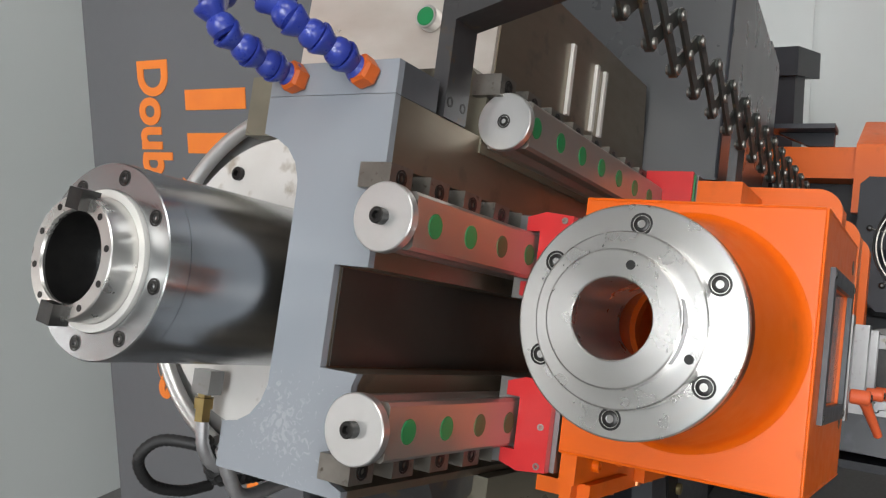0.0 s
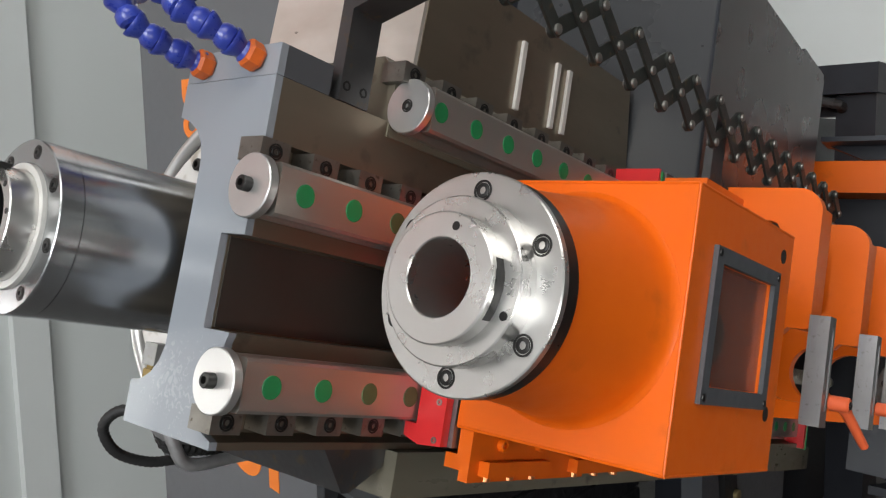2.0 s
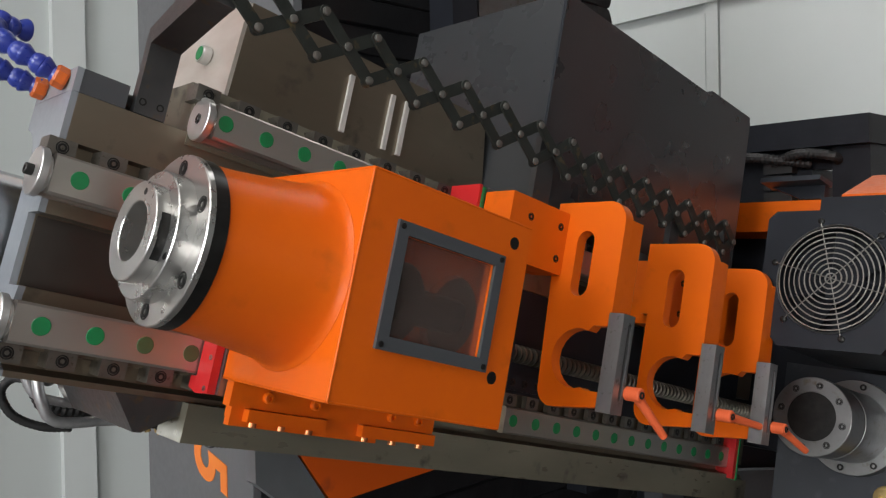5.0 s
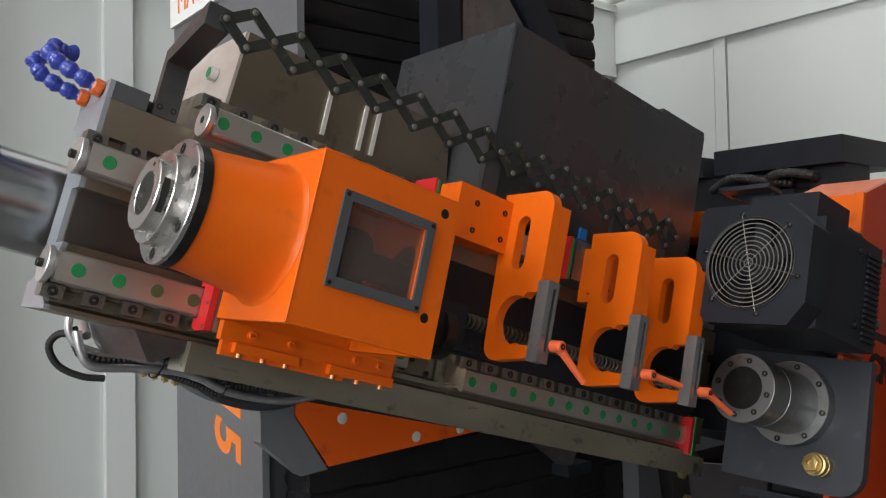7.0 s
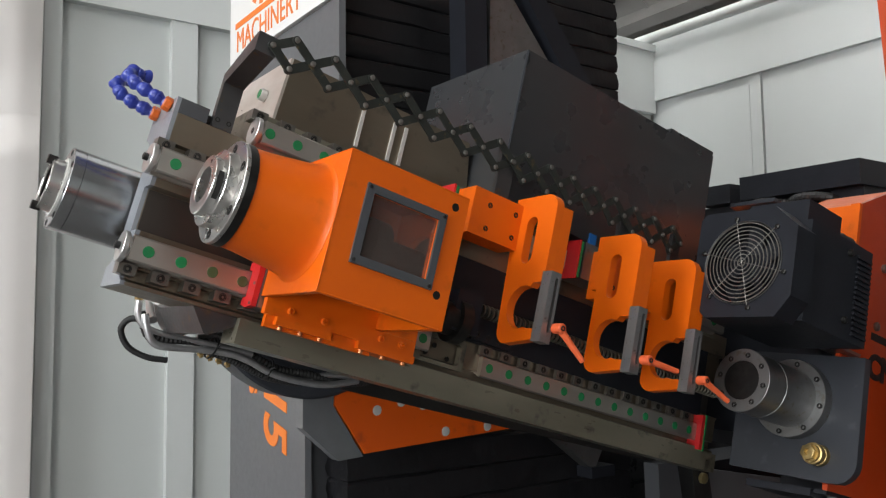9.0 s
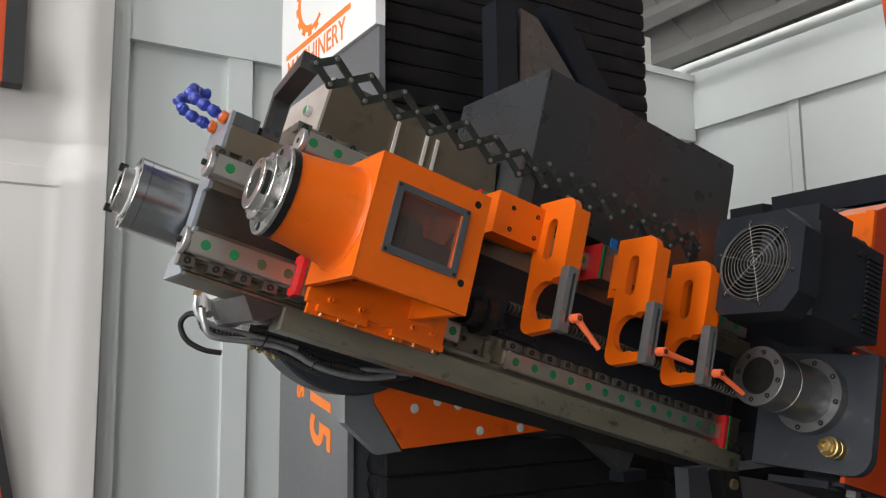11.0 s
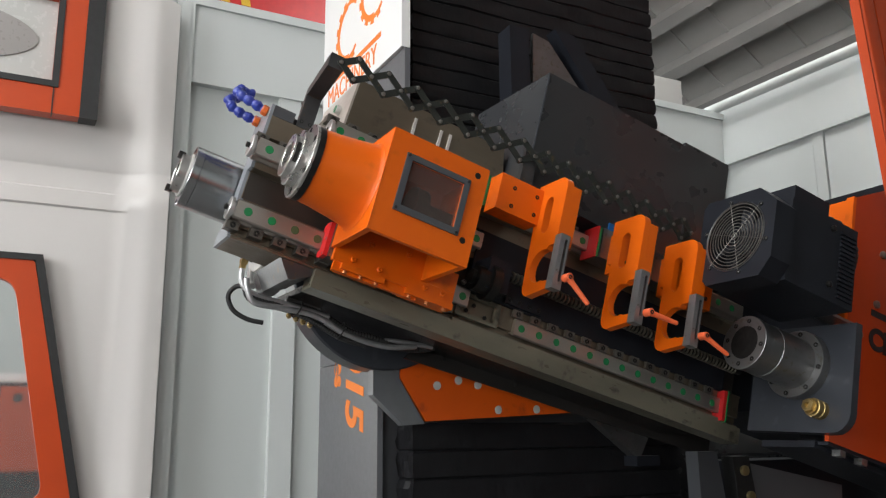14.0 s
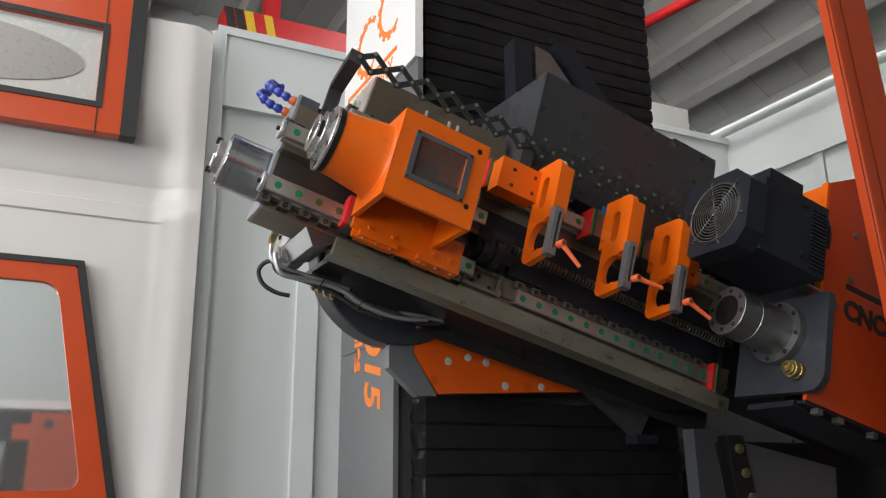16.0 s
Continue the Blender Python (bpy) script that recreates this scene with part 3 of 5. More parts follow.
part("hose_socket", lathe((0.0425, 0.064, 0.287), "x", [(0.0, 0.0125), (0.016, 0.0125), (0.0162, 0.0100), (0.036, 0.0100), (0.038, 0.008)], 20), BLACK_OXIDE, arm, "black hose socket")
# black sheet in place of the deep channel's shade
part("channel_shade", box(0.625, 1.575, 0.0345, 0.0412, 0.030, 0.212, 0.001), MOTOR_BLACK, arm, "black sheet standing for the shade in the deep channel")
part("upper_body", prism([(0.040, 0.258), (0.040, 0.322), (0.062, 0.346), (0.36, 0.346), (0.36, 0.276), (0.1, 0.2745), (0.1, 0.258)], "x", 0.125, 1.60, 0.0), OLIVE, arm)
part("base", prism([(0.206, -0.0625), (0.206, -0.112), (1.66, -0.112), (1.66, -0.0625)], "y", 0.028, 0.10), OLIVE, arm, "oily grey base casting")
part("lower_ledge", box(0.60, 1.60, 0.0285, 0.0425, -0.1005, -0.054, 0.003), OLIVE, arm)
part("underside", prism([(0.1005, -0.111), (0.16, -0.085), (0.505, -0.072), (0.505, -0.0625), (0.1005, -0.0625)], "x", 0.24, 1.66), DARK_SHEET, arm, "glossy dark steel underside")
part("skirt", prism([(0.650, -0.122), (1.90, -0.096), (1.90, -0.002), (0.735, -0.002)], "y", 0.396, 0.402), DARK_SHEET, arm, "dark glossy skirt plate")
for x in (0.78, 1.05, 1.32):
    part("screw", lathe((x, 0.396, -0.085), (0, -1, 0), [(-0.001, 0.006), (0.003, 0.0055), (0.004, 0.003)], 14), BLACK_OXIDE, arm)
part("pocket", plate_with_holes(round_rect(0.60, 0.735, -0.043, 0.024, 0.006), [round_rect(0.612, 0.722, -0.034, 0.014, 0.008)], "y", 0.024, 0.0415), OLIVE, arm, "recessed pocket in the casting")
for px, pz in ((0.64, -0.02), (0.66, 0.0), (0.70, -0.022)):
    part("screw", lathe((px, 0.0412, pz), (0, -1, 0), [(-0.001, 0.006), (0.0005, 0.006), (0.0005, 0.003), (-0.003, 0.003)], 14), BLACK_OXIDE, arm)


def guide_rail(z, y, x0, x1, first, count, group, disc=True, dull=(), clamp=1, sunk=0.026, flush=False):
    rail = thing("guide_rail", ((x0 + x1) / 2, y + 0.045, z), "ground steel guide rail with green plastic screw caps", "guide rail", group)
    w = 0.0235
    prof = [(y, z - w + 0.003), (y, z + w - 0.003), (y + 0.003, z + w), (y + 0.012, z + w), (y + 0.020, z + w - 0.006), (y + 0.030, z + w - 0.006),
            (y + 0.036, z + w), (y + 0.0455, z + w), (y + 0.0455, z - w), (y + 0.036, z - w), (y + 0.030, z - w + 0.006), (y + 0.020, z - w + 0.006),
            (y + 0.012, z - w), (y + 0.003, z - w)]
    part("rail", prism(prof, "x", x0, x1), RAIL, rail)
    for k in range(count):
        x = first + 0.06 * k
        cap = lathe((x, y, z), (0, -1, 0), [(-0.003, 0.0105), (0.0004, 0.0105), (0.0008, 0.0100)], 24)
        part("cap", cap, DULL_CAP if k in dull else GREEN_CAP, rail, "worn olive cap" if k in dull else "")
    if disc:
        stop = lathe((x0 - 0.015, y + 0.022, z), "x", [(0, 0.0275), (0.001, 0.0285), (0.0090, 0.0285), (0.0098, 0.0275), (0.0098, 0.0205), (0.0150, 0.0205)], 48)
        stop = part("end_stop", stop, BRIGHT, rail, "bright round end stop")
        if flush:
            sunk_screw((x0 - 0.015, y + 0.022, z), (-1, 0, 0), 0.0068, rail)
        else:
            cap_screw((x0 - 0.015, y + 0.022, z), (-1, 0, 0), 0.0068, 0.009, rail)
    if clamp:
        s = 1 if clamp > 0 else -1
        for k in range(count):
            x = first - 0.02 + 0.06 * k
            za, zb = sorted((z + s * 0.0245, z + s * 0.0455))
            part("clamp_block", box(x - 0.016, x + 0.016, y + sunk, y + sunk + (0.0315 if sunk > 0 else 0.0108), za, zb, 0.001), CLAMP_BLOCK, rail, "small steel clamp block")
            sunk_screw((x, y + sunk, (za + zb) / 2), (0, -1, 0), 0.0075, rail)
    return rail


guide_rail(0.167, 0.0, -0.030, 0.62, 0.0, 11, "guide rails of the arm", dull=(2,))
guide_rail(0.0, 0.0, -0.030, 0.62, 0.0, 11, "guide rails of the arm", dull=(2, 3), clamp=-1)
guide_rail(0.289, -0.005, 0.139, 1.58, 0.152, 24, "guide rails of the arm", flush=True)
guide_rail(-0.016, 0.030, 0.792, 1.565, 0.814, 13, "guide rails of the arm", disc=False, sunk=-0.002)

# ---------------------------------------------------------------- drill head
AY, AZ = -0.1525, 0.110
head = thing("drilling_unit", (0.33, -0.10, -0.06), "orange painted drilling unit box with steel guide flange and sight window", "drilling unit")
X0, X1, YF, YB, ZB, ZT, T = 0.205, 0.462, -0.267, -0.045, -0.021, 0.231, 0.014
part("front_wall", plate_with_holes([(YF, ZB), (YB, ZB), (YB, ZT), (YF, ZT)], [ring_of(AY, AZ, 0.045)], "x", X0, X0 + T), ORANGE, head)
part("rear_wall", plate_with_holes([(YF, ZB), (YB, ZB), (YB, ZT), (YF, ZT)], [ring_of(AY, AZ, 0.055)], "x", X1 - T, X1), ORANGE, head)
part("top_wall", box(X0 + T, X1 - T, YF, YB, ZT - T, ZT, 0), ORANGE, head)
part("window_wall", plate_with_holes([(X0 + T, ZB), (X1 - T, ZB), (X1 - T, ZT - T), (X0 + T, ZT - T)],
                                     [[(0.264, 0.058), (0.404, 0.058), (0.404, 0.170), (0.264, 0.170)]], "y", YF, YF + T), ORANGE, head)
for y, z in ((YF, ZT), (YF, ZB), (YB, ZT)):
    part("corner_bead", rod((X0 + 0.0015, y + (0.0006 if y == YF else -0.0006), z - (0.0006 if z == ZT else -0.0006)), (X1 - 0.0015, y + (0.0006 if y == YF else -0.0006), z - (0.0006 if z == ZT else -0.0006)), 0.0016, 8), ORANGE, head)
for z in (ZT, ZB):
    part("corner_bead", rod((X0 + 0.0006, YF + 0.0015, z - (0.0006 if z == ZT else -0.0006)), (X0 + 0.0006, YB - 0.0015, z - (0.0006 if z == ZT else -0.0006)), 0.0016, 8), ORANGE, head)
part("corner_bead", rod((X0 + 0.0006, YF + 0.0006, ZB + 0.0015), (X0 + 0.0006, YF + 0.0006, ZT - 0.0015), 0.0016, 8), ORANGE, head)
part("back_wall", box(X0 + T, X1 - T, YB - 0.012, YB, -0.075, ZT - T, 0.001), ORANGE, head)
part("cone", lathe((0, AY, AZ), "x", [(0.0695, 0.0880), (0.100, 0.0902), (0.140, 0.0955), (0.175, 0.1005), (0.195, 0.1045), (0.2015, 0.1078), (0.2045, 0.1115), (0.2045, 0.050), (0.0695, 0.050)], 72, closed=True), ORANGE, head)
frame_part = part("window_frame", plate_with_holes([(0.2485, 0.0425), (0.4185, 0.0425), (0.4185, 0.1845), (0.2485, 0.1845)],
                                                   [[(0.264, 0.058), (0.404, 0.058), (0.404, 0.170), (0.264, 0.170)]], "y", YF - 0.005, YF - 0.0003), DARK_GREY, head, "dark grey window frame")
for x, z in ((0.2545, 0.0485), (0.4125, 0.0485), (0.2545, 0.1785), (0.4125, 0.1785)):
    part("screw", lathe((x, YF - 0.005, z), (0, -1, 0), [(-0.001, 0.0038), (0.0012, 0.0034), (0.0016, 0.002)], 14), BLACK_OXIDE, frame_part)
pane = part("pane", box(0.2645, 0.4035, YF + 0.003, YF + 0.006, 0.0585, 0.1695, 0), PANE, head, "smoky oil-stained sight glass")
pane.visible_shadow = False
flange = part("flange", lathe((0, AY, AZ), "x", [(0.0475, 0.0895), (0.0485, 0.0908), (0.0545, 0.0908), (0.0545, 0.032), (0.0475, 0.032)], 96, closed=True), STEEL, head, "bright turned steel flange")
part("spacer_ring", lathe((0, AY, AZ), "x", [(0.0547, 0.0904), (0.0693, 0.0904), (0.0693, 0.06), (0.0547, 0.06)], 96, closed=True), BLACK_OXIDE, flange, "dark spacer ring")
part("collar", lathe((0, AY, AZ), "x", [(0.0280, 0.0660), (0.0290, 0.0672), (0.0474, 0.0672), (0.0474, 0.0315), (0.0280, 0.0315)], 96, closed=True), STEEL, flange)
part("bush", lathe((0, AY, AZ), "x", [(0.0130, 0.0505), (0.0140, 0.0518), (0.0279, 0.0518), (0.0279, 0.0330), (0.12, 0.0330), (0.12, 0.0308), (0.0140, 0.0308), (0.0130, 0.0318)], 96, closed=True), STEEL, flange, "bored steel guide bush")
for k in range(6):
    a = radians(93 + 60 * k)
    sunk_screw((0.0475, AY + 0.0755 * math.cos(a), AZ + 0.0755 * math.sin(a)), (-1, 0, 0), 0.0088, flange)
for r, a, x in ((0.0415, 75, 0.0130), (0.0600, -22, 0.0280)):
    part("pin_hole", lathe((x, AY + r * -math.cos(radians(a)), AZ + r * math.sin(radians(a))), (-1, 0, 0), [(-0.001, 0.0036), (0.0003, 0.0036)], 16), BLACK_OXIDE, flange)
part("carriage_plate", box(0.212, 0.545, -0.062, -0.0455, -0.052, -0.022, 0.0015), ORANGE, head)
part("carriage_plate", box(0.4635, 0.545, -0.062, -0.0455, -0.0215, 0.03, 0.0015), ORANGE, head)
for x0, x1 in ((0.236, 0.352), (0.412, 0.545)):
    part("foot_rail", box(x0, x1, -0.070, -0.012, -0.068, -0.0525, 0.001), ORANGE, head)
    for k in range(3):
        x = x0 + 0.016 + k * (x1 - x0 - 0.032) / 2
        cap_screw((x, -0.055, -0.068), (0, 0, -1), 0.0058, 0.007, head, material=COPPER, label="coppery socket screw")
for x, z in ((0.262, -0.036), (0.333, -0.036), (0.462, -0.036), (0.512, -0.036)):
    cap_screw((x, -0.062, z), (0, -1, 0), 0.0068, 0.007, head, material=ORANGE, label="painted socket screw")
for x, z in ((0.30, 0.02), (0.40, 0.03)):
    cap_screw((x, YB - 0.012, z), (0, -1, 0), 0.0068, 0.007, head, material=ORANGE, label="painted socket screw")
for x, z in ((0.434, 0.205), (0.4345, 0.038)):
    part("hole", lathe((x, YF, z), (0, -1, 0), [(-0.0010, 0.0078), (0.0004, 0.0078), (0.0004, 0.0070)], 24), BLACK_OXIDE, head, "dark bolt hole")
part("rear_bush", lathe((0, AY, AZ), "x", [(0.4625, 0.056), (0.49, 0.056), (0.492, 0.054), (0.492, 0.02), (0.4625, 0.02)], 48, closed=True), GREY_STEEL, head, "grey steel rear bush")
part("drill_sleeve", lathe((0, AY, AZ), "x", [(0.325, 0.026), (0.326, 0.052), (0.36, 0.052), (0.35, 0.024), (0.46, 0.024)], 32), MOTOR_BLACK, head, "dark steel sleeve inside the box")
for z in (0.0, 0.167):
    part("carriage", box(0.204, 0.47, -0.043, 0.026, z - 0.043, z + 0.043, 0.002), GREY_STEEL, head, "steel rail carriage")
    for x0, x1 in ((0.192, 0.203), (0.471, 0.482)):
        w = part("wiper", prism([(-0.038, z - 0.043), (-0.038, z + 0.043), (-0.008, z + 0.046), (0.012, z + 0.040), (0.012, z + 0.026), (-0.003, z + 0.026), (-0.003, z - 0.026), (0.012, z - 0.026), (0.012, z - 0.040), (-0.008, z - 0.046)], "x", x0, x1, 0.0008), WIPER_RED, head, "red rail wiper")
        if x0 < 0.3:
            for y, dz in ((-0.029, 0.038), (-0.029, -0.038), (-0.029, 0.0)):
                part("screw", lathe((x0, y, z + dz), (-1, 0, 0), [(-0.001, 0.0036), (0.001, 0.0034), (0.001, 0.0018), (0, 0.0016)], 14), RIVET, w)

# the notch is not cut: dark raised sectors stand for its hollow
for r0, r1, a0, a1, x0, x1 in ((0.046, 0.0521, 158, 212, 0.0185, 0.0278), (0.0465, 0.0523, 168, 186, 0.0175, 0.0279)):
    arc = [radians(a0 + (a1 - a0) * k / 6) for k in range(7)]
    ring_pts = [(AY + r1 * math.cos(a), AZ + r1 * math.sin(a)) for a in arc] + [(AY + r0 * math.cos(a), AZ + r0 * math.sin(a)) for a in reversed(arc)]
    part("keyway", prism(ring_pts, "x", x0, x1), BLACK_OXIDE, flange, "dark sector standing for the hollow of the keyway notch")

# ---------------------------------------------------------------- milling quill
quill = thing("milling_spindle", (0.0, 0.228, 0.10), "polished steel milling quill with bolted nose ring and drive keys", "spindle")
QY, QZ, QX = 0.2285, 0.104, -0.139
part("quill", lathe((0, QY, QZ), "x", [(QX + 0.022, 0.0800), (QX + 0.0225, 0.0815), (0.62, 0.0815)], 80), QUILL, quill)
nose = part("nose_flange", lathe((0, QY, QZ), "x", [(QX, 0.0810), (QX + 0.001, 0.082), (QX + 0.0215, 0.082), (QX + 0.0215, 0.0595), (QX, 0.0595)], 80, closed=True), QUILL, quill, "bolted steel nose flange")
part("seal_ring", lathe((0, QY, QZ), "x", [(QX - 0.004, 0.0585), (QX + 0.012, 0.0590), (QX + 0.012, 0.05), (QX - 0.004, 0.052)], 64, closed=True), STRIP, quill)
part("nose", lathe((0, QY, QZ), "x", [(QX - 0.028, 0.0495), (QX - 0.027, 0.0505), (QX + 0.01, 0.0525), (QX + 0.10, 0.0400), (QX + 0.10, 0.0365), (QX - 0.026, 0.0372), (QX - 0.028, 0.0385)], 64, closed=True), STEEL, quill, "spindle nose with tapered bore")
for k in range(8):
    a = radians(12 + 45 * k)
    sunk_screw((QX, QY + 0.0705 * math.cos(a), QZ + 0.0705 * math.sin(a)), (-1, 0, 0), 0.0066, nose)
# black lining: the shade inside the nose bore is put into its colour
part("bore", lathe((0, QY, QZ), "x", [(QX - 0.024, 0.0370), (QX + 0.02, 0.0345), (QX + 0.10, 0.020), (QX + 0.10, 0.002), (QX + 0.101, 0.002), (QX + 0.101, 0.0362), (QX - 0.024, 0.0371)], 64, closed=True), BLACK_OXIDE, quill, "black lining for the dark inside of the tapered bore")
for k in range(10):
    a = radians(36 * k + 24)
    part("screw_hole", lathe((QX - 0.028, QY + 0.0445 * math.cos(a), QZ + 0.0445 * math.sin(a)), (-1, 0, 0), [(-0.001, 0.0028), (0.0004, 0.0028)], 14), BLACK_OXIDE, quill)
for a in (98, 278):
    c, s = math.cos(radians(a)), math.sin(radians(a))
    key = box(QX - 0.037, QX - 0.02, -0.0085, 0.0085, 0.0375, 0.0545, 0.001)
    bmesh.ops.rotate(key, verts=key.verts, cent=(0, 0, 0), matrix=Matrix.Rotation(radians(a) - math.pi / 2, 3, "X"))
    bmesh.ops.translate(key, verts=key.verts, vec=(0, QY, QZ))
    part("drive_key", key, BLACK_OXIDE, quill, "dark steel drive key")

# ---------------------------------------------------------------- milling head housing on the upper body
housing = thing("spindle_housing", (0.38, 0.2, 0.346), "machined metal spindle housing with scraped end face and pale strips", "housing")
part("housing_body", prism([(0.178, 0.347), (0.183, 0.487), (0.652, 0.487), (0.676, 0.347)], "y", 0.065, 0.335), CASTING, housing)
part("end_face", prism([(0.172, 0.348), (0.177, 0.486), (0.1828, 0.486), (0.1778, 0.348)], "y", 0.066, 0.334), SCRAPED, housing, "scraped bright end face")
for x in (0.364, 0.446, 0.476):
    part("strip", box(x - 0.004, x + 0.004, 0.060, 0.0648, 0.362, 0.452, 0.0005), STRIP, housing, "pale metal strip")
knob = part("button", lathe((0.173, 0.15, 0.418), (-1, 0, 0), [(0, 0.0135), (0.012, 0.0135), (0.0135, 0.0125)], 32), BRIGHT, housing, "round end plug")
part("cap", lathe((0.1595, 0.15, 0.418), (-1, 0, 0), [(-0.001, 0.0105), (0.0006, 0.0105)], 28), GREEN_CAP, knob, "green plastic cap")

# ---------------------------------------------------------------- coolant hoses
def ball_hose(points, nut_at, nut_dir):
    hose = thing("coolant_hose", nut_at, "blue ball-jointed coolant hose with orange hex nut", "coolant hose", "coolant hoses on the arm end")
    d = Vector(nut_dir).normalized()
    nut = part("nut", lathe(nut_at, d, [(0, 0.0125), (0.003, 0.0140), (0.013, 0.0140), (0.016, 0.0120)], 6), NUT_ORANGE, hose, "orange hex nut", sharp=20)
    path = spline(points, 12)
    dist, acc = [0.0], 0.0
    for a, b in zip(path, path[1:]):
        acc += (b - a).length
        dist.append(acc)
    s, k = 0.006, 0
    while s < acc - 0.004:
        while dist[k + 1] < s:
            k += 1
        p = path[k].lerp(path[k + 1], (s - dist[k]) / (dist[k + 1] - dist[k]))
        ax = (path[k + 1] - path[k]).normalized()
        part("joint", lathe(p, ax, [(-0.013, 0.0085), (-0.010, 0.0118), (-0.005, 0.0130), (0.000, 0.0118), (0.0035, 0.0092), (0.005, 0.0100), (0.012, 0.0138), (0.015, 0.0144), (0.0165, 0.0140), (0.0150, 0.0115)], 24), BLUE_HOSE, hose)
        s += 0.0255
    return hose


ball_hose([(-0.030, 0.076, 0.292), (-0.055, 0.083, 0.301), (-0.082, 0.098, 0.312), (-0.098, 0.115, 0.326), (-0.096, 0.132, 0.342), (-0.072, 0.142, 0.350)], (-0.022, 0.072, 0.290), (-1, 0.15, 0.2))
ball_hose([(-0.030, 0.152, 0.290), (-0.055, 0.158, 0.294), (-0.084, 0.166, 0.302), (-0.104, 0.174, 0.316), (-0.102, 0.184, 0.336), (-0.080, 0.190, 0.344)], (-0.022, 0.150, 0.289), (-1, 0.1, 0.05))

# ---------------------------------------------------------------- scissor linkage and its brackets
SY, SZ = -0.090, 0.419
bracket = thing("linkage_bracket", (0.075, 0.05, 0.274), "dark steel bent bracket holding the scissor linkage", "bracket")
part("post", box(0.052, 0.092, 0.040, 0.056, 0.2745, 0.382, 0.001), BRACKET, bracket)
part("arm", prism([(0.056, 0.3822), (0.056, 0.388), (-0.076, 0.438), (-0.086, 0.438), (-0.086, 0.400), (-0.074, 0.398), (0.040, 0.366), (0.0398, 0.3822)], "x", 0.052, 0.092, 0.001), BRACKET, bracket)
for x in (0.060, 0.083):
    part("screw", lathe((x, 0.040, 0.29), (0, -1, 0), [(-0.001, 0.005), (0.0004, 0.005), (0.0004, 0.003), (-0.004, 0.003)], 14), BLACK_OXIDE, bracket)

tongs = thing("scissor_linkage", (0.6, SY, SZ), "oiled dark steel scissor linkage with riveted bars", "scissor linkage")


def link(x0, z0, x1, z1, y):
    d = Vector((x1 - x0, 0, z1 - z0))
    a = math.atan2(d.z, d.x)
    h, n = 0.0085, 7
    pts = [(x1 + h * math.cos(a - math.pi / 2 + math.pi * i / n), z1 + h * math.sin(a - math.pi / 2 + math.pi * i / n)) for i in range(n + 1)]
    pts += [(x0 + h * math.cos(a + math.pi / 2 + math.pi * i / n), z0 + h * math.sin(a + math.pi / 2 + math.pi * i / n)) for i in range(n + 1)]
    part("bar", prism(pts, "y", y, y + 0.0038), LINK, tongs)


def rivet(x, z, y=SY - 0.0045):
    part("rivet", lathe((x, y, z), (0, -1, 0), [(-0.012, 0.0048), (0.0, 0.0058), (0.0022, 0.0054), (0.0030, 0.0035)], 14), TONG_RIVET, tongs)


def scissors(xa, xb, count, h):
    """Crossed bars from xa to xb: each unit has a middle pivot and shares its top and bottom pivots."""
    p = (xb - xa) / count
    link(xa, SZ, xa + p / 2, SZ + h, SY)
    link(xa, SZ, xa + p / 2, SZ - h, SY - 0.0042)
    rivet(xa, SZ)
    for k in range(1, count + 1):
        xm = xa + p * k
        rivet(xm, SZ), rivet(xm - p / 2, SZ + h), rivet(xm - p / 2, SZ - h)
        if k < count:
            link(xm - p / 2, SZ + h, xm + p / 2, SZ - h, SY - 0.0042)
            link(xm - p / 2, SZ - h, xm + p / 2, SZ + h, SY)
        else:
            link(xm - p / 2, SZ + h, xm, SZ, SY - 0.0042)
            link(xm - p / 2, SZ - h, xm, SZ, SY)


scissors(0.080, 0.668, 7, 0.030)
scissors(0.672, 1.248, 8, 0.030)

